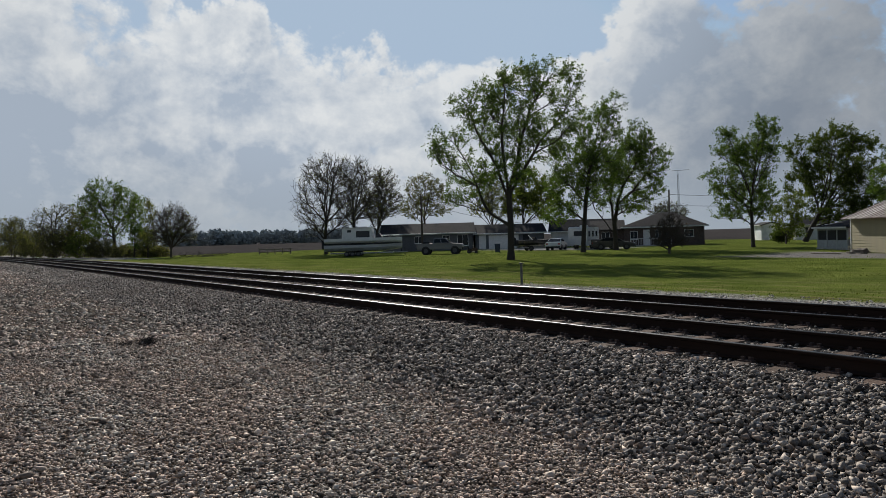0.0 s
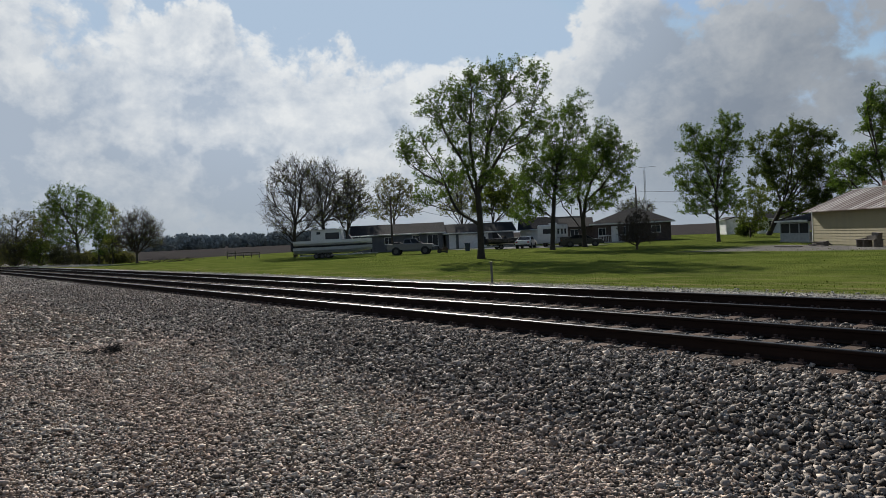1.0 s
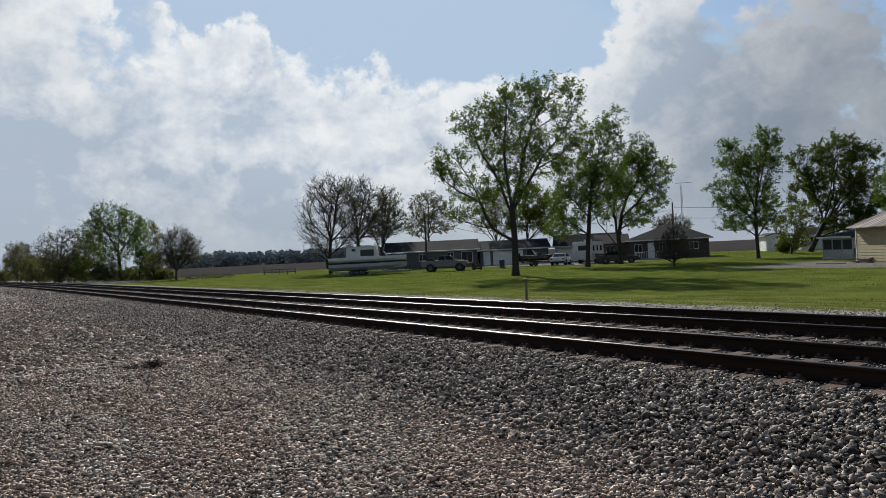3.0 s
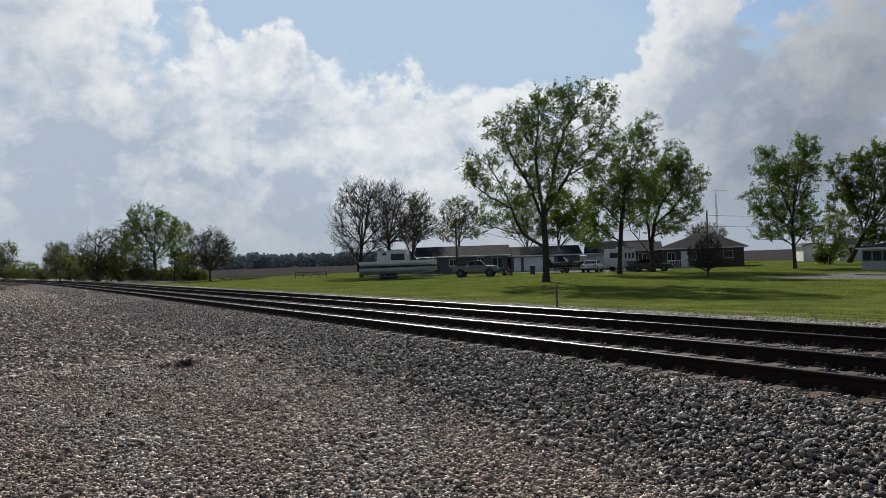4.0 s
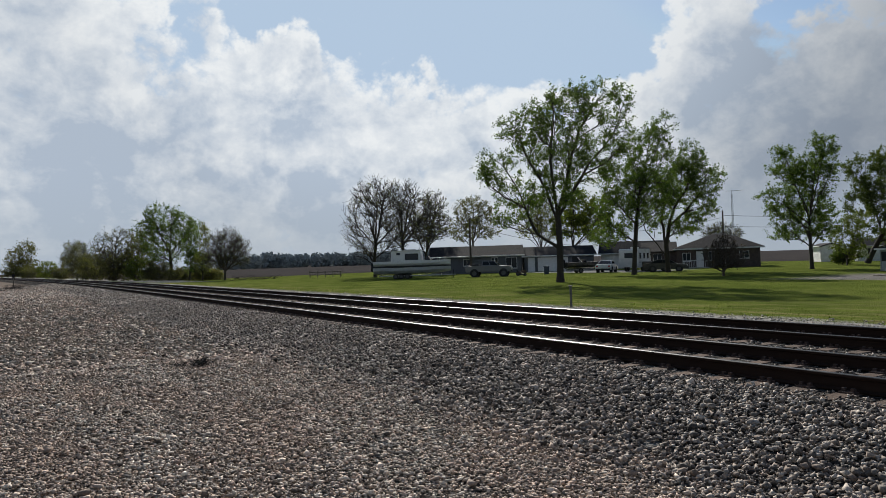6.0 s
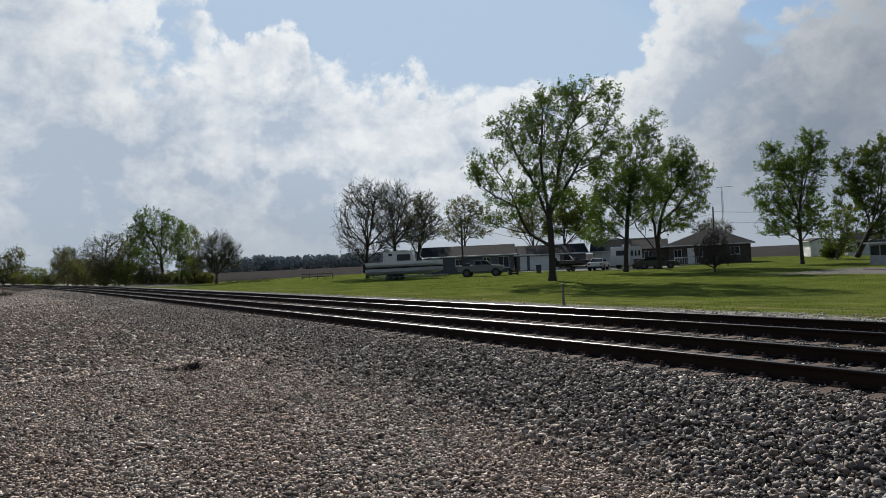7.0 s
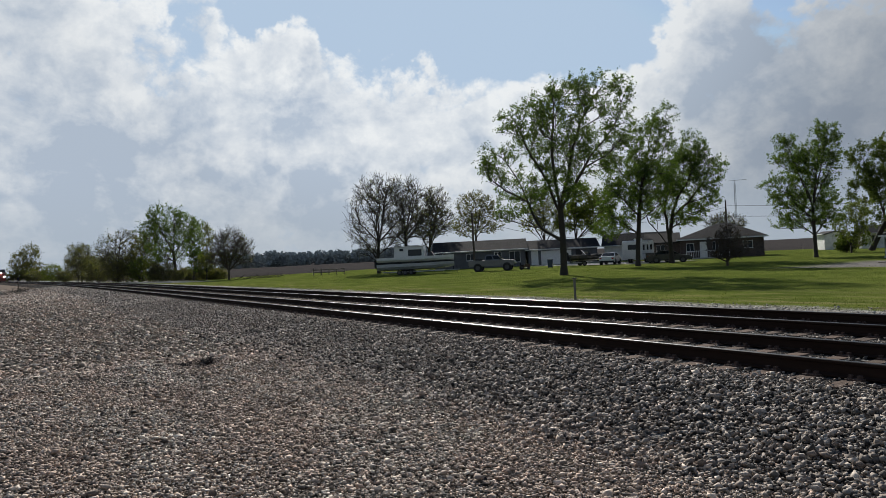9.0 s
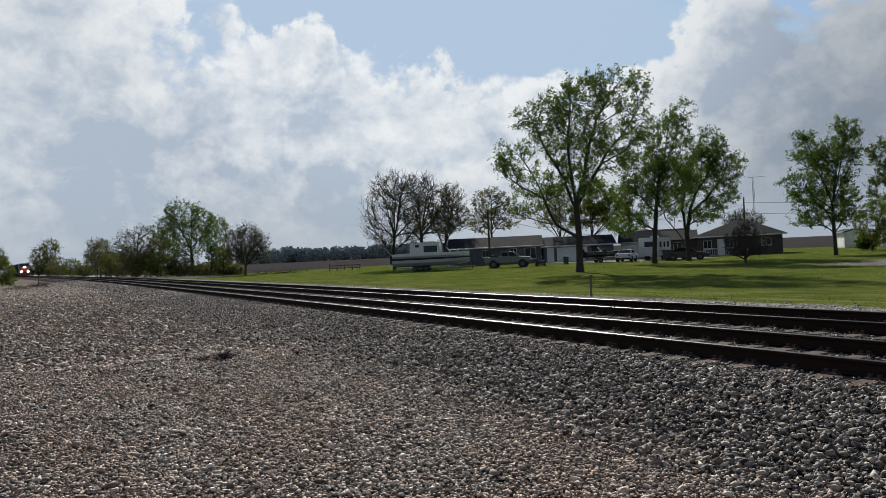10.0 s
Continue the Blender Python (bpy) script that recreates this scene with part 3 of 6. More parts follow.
def grow(blobs, trunk, seed, count, step, limbs=()):
    """Stem, limbs, branches and boughs in a crown made of ellipsoids: nodes, parents, directions and orders."""
    g = np.random.default_rng(seed)
    vol = np.array([b[3] * b[4] * b[5] for b in blobs])

    def fill(total, shell, least):
        pts = []
        for b, k in zip(blobs, np.maximum(least, (total * vol / vol.sum()).astype(int))):
            d = g.normal(size=(k, 3))
            d /= np.linalg.norm(d, axis=1)[:, None]
            r = g.uniform(shell, 1, k) ** (1 / 2.6)
            pts.append(np.array(b[:3]) + d * r[:, None] * np.array(b[3:6]))
        pts = np.concatenate(pts)
        return pts[pts[:, 2] > 0.25]

    room = 14000
    P, D = np.zeros((room, 3)), np.zeros((room, 3))
    par, order = np.full(room, -1), np.zeros(room, int)
    D[0] = (0, 0, 1)
    n = 1
    path = [np.zeros(3)] + [np.array(p, float) for p in trunk]
    for a, b in zip(path, path[1:]):
        k = max(1, int(np.linalg.norm(b - a) / step))
        for i in range(1, k + 1):
            P[n], D[n], par[n] = a + (b - a) * i / k, (b - a) / np.linalg.norm(b - a), n - 1
            n += 1
    first = max(1, n // 3)
    for limb in limbs:
        prev = 1 + int(np.linalg.norm(P[1:n] - np.array(limb[0]), axis=1).argmin())
        for b in limb[1:]:
            a, b = P[prev].copy(), np.array(b, float)
            k = max(1, int(np.linalg.norm(b - a) / step))
            for i in range(1, k + 1):
                q = a + (b - a) * i / k + g.normal(0, 0.07, 3) * step
                P[n], D[n], par[n] = q, (q - P[prev]) / (np.linalg.norm(q - P[prev]) + 1e-6), prev
                prev = n
                n += 1
    mid = np.mean([b[:3] for b in blobs], axis=0)
    for level, (targets, jitter) in enumerate(((fill(len(blobs) * 2.2, 0.0, 2), 0.07), (fill(count * 0.16, 0.05, 4), 0.13), (fill(count * 0.8, 0.10, 8), 0.16)), 1):
        targets = targets[np.argsort(np.linalg.norm(targets - mid * (1, 1, 0.6), axis=1))]
        stop = n
        for T in targets:
            if n > room - 60:
                break
            v = T - P[first:stop]
            dist = np.linalg.norm(v, axis=1) + 1e-6
            v = v / dist[:, None]
            along = (v * D[first:stop]).sum(1)
            cost = dist * (1 + 1.3 * np.maximum(0, 0.72 - along) + 0.9 * np.maximum(0, 0.25 - v[:, 2]))
            i = first + int(cost.argmin())
            length = np.linalg.norm(T - P[i])
            if length < step * 0.6:
                continue
            way = T - P[i]
            bow = P[i] + way * (0.56, 0.56, 0.40) + D[i] * length * 0.10 + g.normal(0, jitter * 0.6, 3) * length * 0.5
            k = max(2, int(length / step))
            last, prev = P[i], i
            for j in range(1, k + 1):
                f = j / k
                q = P[i] * (1 - f) ** 2 + bow * 2 * f * (1 - f) + T * f * f + g.normal(0, jitter, 3) * step * (f < 1)
                d = q - last
                P[n], D[n], par[n], order[n] = q, d / (np.linalg.norm(d) + 1e-6), prev, level
                last, prev = q, n
                n += 1
    return P[:n], par[:n], D[:n], order[:n]


SWAYING = []


def tree(name, at, blobs, trunk, radius, leaves, leaf, leaf_mat, label, category="tree", seed=1, count=420, step=0.55,
         wind=(0.9, 0.35, -0.1), bark_mat=None, twigs=2, twig_len=1.3, group="", turn=0.0, limbs=()):
    """A tree: stem, limbs and boughs tapering into twigs, and a crown of single small leaves along the twigs."""
    root = thing(name, pose(*at), label, category, group)
    if at[0] > -60 and leaves > 5000:
        SWAYING.append((root, at))
    ca, sa = math.cos(turn), math.sin(turn)
    swing = lambda p: (p[0] * ca - p[1] * sa, p[0] * sa + p[1] * ca, p[2], *p[3:])
    blobs, trunk = [swing(b) for b in blobs], [swing(p) for p in trunk]
    N, par, D, order = grow(blobs, trunk, seed, count, step, [[swing(p) for p in limb] for limb in limbs])
    g = np.random.default_rng(seed + 99)
    n = len(N)
    # side twigs on the boughs, combed by the wind
    thin = np.where(order == 3)[0]
    extra, epar = [], []
    for _ in range(twigs):
        d = g.normal(size=(len(thin), 3)) * 0.62 + D[thin] * 0.75 + (0, 0, 0.22) + np.array(wind) * 0.22
        d /= np.linalg.norm(d, axis=1)[:, None]
        extra.append(N[thin] + d * step * g.uniform(0.5, twig_len, len(thin))[:, None])
        epar.append(thin)
    N, par = np.vstack([N] + extra), np.concatenate([par] + epar)
    m = len(N)
    area = np.zeros(m)
    has = np.zeros(m, bool)
    has[par[1:]] = True
    tip = 0.0075 if leaves > 3000 else 0.012
    area[~has] = tip ** 2.35
    order = list(range(n, m)) + list(range(n - 1, 0, -1))
    for i in order:
        area[par[i]] += area[i]
    rad = area ** (1 / 2.35)
    # thicken the stem towards its true girth, leave twigs thin
    k = math.log(radius / tip) / math.log(max(rad[0] / tip, 1.01))
    rad = tip * (rad / tip) ** k
    verts, tris = [], []
    a, b = N[par[1:]], N[1:]
    ra, rb = np.minimum(rad[par[1:]], rad[1:] * 1.5), rad[1:]
    flare = np.where(a[:, 2] < 0.9, 1 + 0.4 * (0.9 - a[:, 2]).clip(0, 1), 1.0) * (par[1:] < n)
    ra = ra * np.where(a[:, 2] < 0.9, flare, 1)
    d = b - a
    d /= np.linalg.norm(d, axis=1)[:, None] + 1e-9
    side = np.cross(d, (0.31, 0.2, 0.93) if abs(d[:, 2]).mean() < 0.7 else (0.93, 0.2, 0.31))
    side /= np.linalg.norm(side, axis=1)[:, None] + 1e-9
    up = np.cross(d, side)
    base = 0
    for lo, hi, sides in ((0.0, 0.02, 3), (0.02, 0.09, 5), (0.09, 9.0, 9)):
        pick = np.where((rb >= lo) & (rb < hi))[0]
        if not len(pick):
            continue
        ang = np.arange(sides) * 2 * math.pi / sides
        ring = np.cos(ang)[None, :, None] * side[pick][:, None] + np.sin(ang)[None, :, None] * up[pick][:, None]
        va = a[pick][:, None] + ring * ra[pick][:, None, None]
        vb = b[pick][:, None] + ring * rb[pick][:, None, None]
        verts.append(np.concatenate([va, vb], 1).reshape(-1, 3))
        j = np.arange(sides)
        q = np.concatenate([np.stack([j, (j + 1) % sides, sides + j], 1), np.stack([(j + 1) % sides, sides + (j + 1) % sides, sides + j], 1)])
        tris.append((base + np.arange(len(pick))[:, None, None] * sides * 2 + q[None]).reshape(-1, 3))
        base += len(pick) * sides * 2
    wood = tri_mesh("trunk", np.vstack(verts), np.vstack(tris), bark_mat or M_BARK, True)
    wood.parent = root
    if leaves:
        pick = g.integers(n, m, leaves)
        f = g.uniform(0.1, 1.15, leaves)[:, None]
        c = N[par[pick]] * (1 - f) + N[pick] * f + g.normal(0, step * 0.17, (leaves, 3)) + np.array(wind) * g.uniform(0, 0.12, leaves)[:, None]
        size = leaf * g.lognormal(0, 0.3, leaves)
        ax = g.normal(size=(leaves, 3)) * 0.75 + np.array(wind) * 0.9
        ax /= np.linalg.norm(ax, axis=1)[:, None]
        bx = np.cross(ax, g.normal(size=(leaves, 3)))
        bx /= np.linalg.norm(bx, axis=1)[:, None]
        cx = np.cross(ax, bx)
        L, W = ax * size[:, None], bx * (size * 0.36)[:, None]
        p = np.stack([c - L * 0.5, c + W - cx * (size * 0.1)[:, None], c + L * 0.62, c - W - cx * (size * 0.1)[:, None]], 1).reshape(-1, 3)
        t = (np.arange(leaves)[:, None, None] * 4 + np.array([(0, 1, 2), (0, 2, 3)])[None]).reshape(-1, 3)
        crown = tri_mesh("crown", p, t, leaf_mat)
        crown.parent = root
    return root


# ---- trees and shrubs ----
tree("tree", (-45.3, 37.9, -0.25), [(3.6, 0.1, 13.8, 2.3, 2.2, 2.0), (0.5, 0.0, 13.6, 2.8, 2.6, 2.0), (-2.6, -1.0, 12.2, 2.2, 2.1, 1.7), (-0.3, 0.4, 10.6, 3.2, 3.0, 2.3), (-4.6, -0.7, 8.8, 2.0, 1.9, 1.9), (-3.5, 0.6, 6.0, 2.0, 1.9, 1.7), (2.9, 1.1, 10.0, 2.4, 2.3, 2.2), (5.0, -0.3, 11.3, 1.4, 1.3, 1.9), (-0.4, 0.4, 7.2, 2.7, 2.5, 1.6)], [(0.04, 0.0, 1.58), (0.04, 0.0, 3.25), (-0.04, 0.0, 5.18)],
     0.264, 42000, 0.109, M_LEAF, "tall spring-green shade tree with an open crown on the lawn", "tree", seed=3, count=930, turn=0.875,
     limbs=[[(0.0, 0.0, 2.9), (-1.2, 0.1, 3.5), (-2.0, 0.2, 4.3), (-2.6, 0.2, 6.0), (-3.4, 0.1, 8.0), (-4.4, -0.3, 9.6)],
            [(0.0, 0.0, 5.2), (0.5, 0.1, 7.2), (1.0, 0.2, 9.2), (1.8, 0.3, 12.0), (3.3, 0.2, 14.2)],
            [(0.0, 0.0, 5.2), (-0.3, -0.3, 7.4), (-0.5, -0.4, 9.6), (-0.2, -0.2, 13.6)],
            [(0.0, 0.0, 4.8), (-1.1, 0.3, 7.9), (-2.3, -0.3, 10.0), (-3.2, -0.8, 12.2)],
            [(0.0, 0.0, 5.2), (1.0, 0.9, 7.0), (2.6, 1.2, 9.4), (4.4, 0.3, 11.4)]])
tree("tree", (-53.2, 54.0, -0.25), [(3.0, 0.4, 14.6, 1.4, 1.4, 1.6), (1.6, -0.2, 12.2, 2.5, 2.4, 2.4), (-0.3, 0.6, 9.2, 3.0, 2.9, 2.6), (-1.6, -0.4, 6.2, 2.6, 2.5, 2.4), (1.9, -0.2, 8.3, 2.8, 2.6, 2.6), (-2.6, 1.2, 4.0, 2.3, 2.1, 1.3)], [(0.11, 0.0, 2.11), (0.42, 0.0, 5.52), (0.82, 0.0, 8.34)],
     0.224, 37000, 0.112, M_LEAF, "broad green maple with a straight dark trunk on the lawn", "tree", seed=5, count=720, turn=0.778)
tree("tree", (-55.0, 60.8, -0.25), [(2.3, -0.8, 11.8, 2.4, 2.3, 1.8), (3.8, -0.1, 9.6, 2.2, 2.1, 2.0), (0.8, -0.1, 9.3, 2.7, 2.6, 2.3), (3.2, 1.2, 6.8, 2.3, 2.2, 1.7), (-0.9, 0.1, 6.3, 2.0, 1.9, 1.8), (1.6, 0.1, 4.9, 2.1, 2.0, 1.1)], [(-0.02, 0.0, 1.71), (-0.11, 0.0, 2.94)],
     0.251, 31000, 0.112, M_LEAF, "forked green shade tree beside the brick house", "tree", seed=8, count=630, turn=0.735,
     limbs=[[(0.0, 0.0, 1.7), (-0.9, 0.1, 3.0), (-2.2, 0.2, 4.5), (-2.7, 0.1, 6.2), (-2.6, 0.1, 8.0)],
            [(-0.1, 0.0, 2.9), (0.3, 0.1, 5.0), (0.9, 0.0, 6.9), (2.3, -0.4, 9.1), (2.9, -0.7, 12.3)],
            [(-0.1, 0.0, 2.9), (-0.5, -0.2, 5.6), (0.3, -0.2, 8.4), (1.2, -0.4, 11.4)],
            [(0.3, 0.1, 5.0), (2.0, 0.7, 6.4), (3.9, 0.3, 8.9)]])
tree("tree", (-43.9, 68.9, -0.25), [(1.3, -0.5, 12.0, 1.6, 1.5, 1.7), (-1.9, -0.9, 10.3, 1.8, 1.7, 2.0), (0.3, -0.2, 9.1, 2.4, 2.3, 2.4), (-2.9, 0.7, 6.9, 1.8, 1.8, 2.0), (-0.0, 1.2, 5.1, 2.6, 2.5, 2.1), (-2.4, 0.1, 3.7, 1.7, 1.6, 1.0)], [(-0.06, 0.0, 2.2), (-0.11, 0.0, 5.08)],
     0.178, 34000, 0.114, M_LEAF, "slender green maple leaning in the wind on the lawn", "tree", seed=11, count=630, turn=0.568)
tree("tree", (-51.2, 91.7, -0.25), [(3.4, -1.8, 12.5, 3.4, 3.2, 2.0), (0.0, 0.6, 11.4, 2.5, 2.4, 2.1), (6.5, -1.3, 10.4, 2.7, 2.5, 2.4), (3.1, 0.9, 8.5, 4.3, 4.1, 2.8), (-0.3, -0.1, 7.2, 2.1, 2.0, 2.8), (6.3, -1.1, 6.1, 2.4, 2.3, 3.0), (3.6, -0.2, 4.0, 3.6, 3.4, 2.3), (8.2, -0.8, 4.2, 2.6, 2.4, 2.8)], [(0.82, 0.0, 1.73), (1.7, 0.0, 3.51)],
     0.304, 62000, 0.14, M_LEAF_DARK, "large dense dark green tree behind the white sheds", "tree", seed=13, count=840, step=0.7, turn=0.509)
tree("small_tree", (-48.5, 82.8, -0.25), [(-0.2, 0.0, 3.2, 1.9, 1.7, 1.9), (0.9, 0.0, 5.0, 1.5, 1.3, 1.7), (0.4, 0.0, 1.7, 1.8, 1.6, 1.0)], [(-0.01, 0.0, 0.9)],
     0.079, 7000, 0.12, M_LEAF_LIME, "small lime green tree beside the large dark one", "tree", seed=15, count=180, turn=0.530)
tree("tree", (-31.0, 75.9, -0.25), [(0.3, -0.9, 12.7, 1.7, 1.6, 1.9), (-0.9, -0.1, 11.1, 1.5, 1.4, 1.5), (1.0, 0.5, 9.5, 1.9, 1.8, 2.6), (2.4, -0.4, 11.2, 2.1, 2.0, 3.1), (-0.6, 0.8, 7.0, 2.5, 2.4, 2.1), (-3.0, -0.6, 6.0, 1.6, 1.5, 1.8), (2.2, 0.2, 6.2, 2.2, 2.1, 2.7)], [(0.18, 0.0, 1.51), (0.47, 0.0, 4.19)],
     0.297, 45600, 0.125, M_LEAF, "tall green tree standing behind the yellow garage", "tree", seed=17, count=840, step=0.6, turn=0.387)
tree("bare_tree", (-95.1, 45.7, -0.25), [(0.1, 0.3, 12.0, 3.0, 2.9, 2.2), (-1.7, -1.3, 8.8, 2.8, 2.7, 2.9), (2.2, 1.3, 9.4, 3.0, 2.9, 3.0), (-1.3, -0.1, 4.8, 3.0, 2.8, 2.2), (2.9, 1.3, 5.4, 2.6, 2.5, 2.6), (-3.2, 0.3, 6.3, 1.4, 1.3, 1.7)], [(-0.1, 0.0, 2.0), (0.14, 0.0, 4.39)],
     0.238, 1500, 0.136, M_LEAF_PALE, "nearly bare tree with fine twigs beside the boat", "tree", seed=19, count=760, step=0.6, twigs=3, twig_len=2.2, turn=1.122)
tree("bare_tree", (-99.0, 52.3, -0.25), [(0.1, -0.7, 11.5, 3.0, 2.9, 2.7), (2.7, -0.2, 9.9, 2.8, 2.7, 2.8), (-0.4, 0.7, 8.1, 2.8, 2.7, 3.2), (3.1, 0.5, 6.3, 2.8, 2.7, 2.4)], [(0.01, 0.0, 3.15), (-0.01, 0.0, 5.28)],
     0.251, 1500, 0.136, M_LEAF_PALE, "bare dark-limbed tree behind the boat", "tree", seed=23, count=700, step=0.6, twigs=3, twig_len=2.2, turn=1.085)
tree("bare_tree", (-102.6, 58.3, -0.25), [(1.6, 0.0, 10.7, 2.4, 2.3, 2.5), (2.4, 0.0, 7.7, 2.2, 2.1, 2.5), (-0.0, 0.0, 7.4, 3.0, 2.8, 3.0)], [(0.01, 0.0, 3.12)],
     0.198, 2600, 0.14, M_LEAF_PALE, "budding pale tree beside the grey house", "tree", seed=29, count=750, twigs=3, turn=1.054)
tree("tree", (-106.8, 70.5, -0.25), [(-0.1, 0.0, 10.3, 3.6, 3.4, 2.9), (-1.8, 0.0, 7.3, 3.2, 3.1, 2.2), (2.2, 0.0, 7.8, 2.7, 2.6, 2.5)], [(-0.21, 0.0, 2.97), (-0.33, 0.0, 5.43)],
     0.185, 7800, 0.17, M_LEAF_OLIVE, "thin olive tree behind the grey house", "tree", seed=31, count=720, turn=0.987)
tree("tree", (-95.4, 76.0, -0.25), [(-1.0, 0.0, 10.1, 3.2, 3.0, 2.6), (1.1, 0.0, 7.2, 3.5, 3.3, 2.6), (-2.3, 0.0, 7.3, 2.0, 1.9, 2.3)], [(0.09, 0.0, 3.07)],
     0.185, 6760, 0.17, M_LEAF_PALE, "half-bare tree behind the garage", "tree", seed=37, count=630, turn=0.898)
tree("tree", (-89.3, 77.2, -0.25), [(1.3, -0.8, 9.6, 2.9, 2.8, 3.0), (2.6, 0.7, 6.7, 2.9, 2.8, 2.5), (-1.0, 0.7, 7.3, 2.5, 2.4, 2.5), (4.9, -0.3, 9.3, 1.9, 1.8, 2.5)], [(0.19, 0.0, 3.35)],
     0.198, 14300, 0.204, M_LEAF_LIME, "yellow-green tree behind the garage", "tree", seed=41, count=570, turn=0.858)
tree("bare_tree", (-83.7, 105.9, -0.25), [(0.1, 0.0, 5.3, 3.4, 3.2, 1.7), (-1.6, 0.0, 4.8, 1.7, 1.6, 1.2), (2.2, 0.0, 4.7, 1.5, 1.4, 1.2)], [(0.06, 0.0, 3.25)],
     0.145, 1170, 0.136, M_LEAF_PALE, "bare tree behind the brick house", "tree", seed=43, count=450, twigs=3, turn=0.669)
tree("shrub", (-40.8, 51.7, -0.25), [(0.1, -0.1, 1.1, 1.6, 1.6, 0.6), (0.1, -0.0, 2.5, 1.1, 1.0, 1.1), (-0.9, -0.1, 1.8, 0.8, 0.8, 0.8), (1.1, 0.0, 1.8, 0.7, 0.7, 0.8)], [(0.01, 0.0, 0.34)],
     0.092, 900, 0.075, M_LEAF_RUSSET, "round leafless brown shrub on the lawn", "shrub", seed=47, count=420, step=0.25, twigs=3, bark_mat=M_TWIG, turn=0.668)
tree("bush", (-51.0, 86.1, -0.25), [(0.0, 0.0, 0.95, 1.4, 1.2, 0.85)], [(0.02, 0.0, 0.79)],
     0.066, 5525, 0.128, M_LEAF_DARK, "round dark green bush beside the white shed", "shrub", seed=48, count=240, step=0.4, bark_mat=M_TWIG, twigs=2, turn=0.548)
tree("tree", (-137.8, 26.1, -0.25), [(-1.4, 0.3, 10.9, 3.9, 3.7, 3.1), (-3.7, -0.5, 8.3, 2.9, 2.8, 3.2), (1.3, -0.4, 8.8, 3.5, 3.3, 3.2), (-1.2, 1.6, 5.3, 4.1, 3.9, 2.7), (3.6, 0.0, 8.4, 1.8, 1.8, 2.8)], [(-0.1, 0.0, 2.56), (-0.28, 0.0, 5.02)],
     0.277, 20900, 0.156, M_LEAF, "wide green tree in the hedgerow along the track", "tree", seed=53, count=780, step=0.7, turn=1.383)
tree("bare_tree", (-116.3, 29.9, -0.25), [(0.3, 0.0, 5.2, 2.7, 2.6, 2.8), (-1.3, 0.0, 3.8, 1.9, 1.8, 2.2), (2.3, 0.0, 4.2, 1.9, 1.8, 2.3)], [(0.05, 0.0, 1.38)],
     0.172, 1500, 0.128, M_LEAF_PALE, "bare fan-shaped tree at the end of the hedgerow", "tree", seed=59, count=760, step=0.6, twigs=3, bark_mat=M_TWIG, twig_len=2.2, turn=1.319)
tree("sapling", (-127.2, 26.9, -0.25), [(0.4, 0.0, 6.8, 1.4, 1.3, 3.9), (0.8, 0.0, 3.1, 1.9, 1.8, 2.2)], [(0.19, 0.0, 3.35)],
     0.106, 4680, 0.187, M_LEAF, "slim young tree in the hedgerow", "tree", seed=61, count=390, turn=1.362)
tree("sapling", (-122.8, 28.0, -0.25), [(0.3, 0.0, 6.1, 1.1, 1.0, 3.4), (0.1, 0.0, 2.8, 1.7, 1.6, 1.8)], [(0.11, 0.0, 3.25)],
     0.092, 3380, 0.17, M_LEAF_PALE, "slim budding young tree in the hedgerow", "tree", seed=67, count=390, turn=1.346)
tree("bare_tree", (-150.9, 18.1, -0.25), [(-1.3, 0.0, 6.2, 3.3, 3.1, 3.3), (1.8, 0.0, 7.2, 3.0, 2.8, 3.3), (0.1, 0.0, 3.9, 3.9, 3.7, 2.5)], [(0.07, 0.0, 2.39)],
     0.224, 3200, 0.17, M_LEAF_OLIVE, "bare-topped tree in the hedgerow", "tree", seed=71, count=930, step=0.6, twigs=3, turn=1.452)
tree("tree", (-146.5, 21.2, -0.25), [(0.2, 0.0, 5.0, 2.6, 2.4, 4.1), (1.6, 0.0, 7.3, 2.0, 1.9, 2.5), (-1.3, 0.0, 3.3, 2.3, 2.2, 2.5)], [(0.1, 0.0, 3.28)],
     0.172, 6000, 0.20, M_LEAF_OLIVE, "olive tree in the hedgerow", "tree", seed=73, count=570, turn=1.427)
tree("bush", (-165.5, 12.5, -0.75), [(0.1, -1.0, 5.3, 2.7, 2.5, 3.6), (-1.0, 0.3, 4.3, 1.6, 1.5, 2.5), (1.2, 0.6, 4.4, 1.6, 1.5, 2.5), (0.0, 0.8, 2.4, 2.5, 2.4, 1.4)], [(0.04, 0.0, 2.81)],
     0.066, 3600, 0.18, M_LEAF_OLIVE, "dense brownish thicket along the track", "shrub", seed=80, count=330, step=0.6, twigs=4, bark_mat=M_TWIG, turn=1.495)
tree("bush", (-159.2, 15.6, -0.75), [(0.1, 0.3, 3.6, 3.4, 3.2, 2.4), (-1.3, 0.4, 2.9, 2.0, 1.9, 1.6), (1.4, -0.9, 2.9, 2.1, 2.0, 1.7), (0.0, -0.3, 1.7, 3.2, 3.1, 0.9)], [(0.02, 0.0, 1.91)],
     0.066, 3600, 0.18, M_LEAF_OLIVE, "dense brownish thicket along the track", "shrub", seed=81, count=330, step=0.6, twigs=4, bark_mat=M_TWIG, turn=1.473)
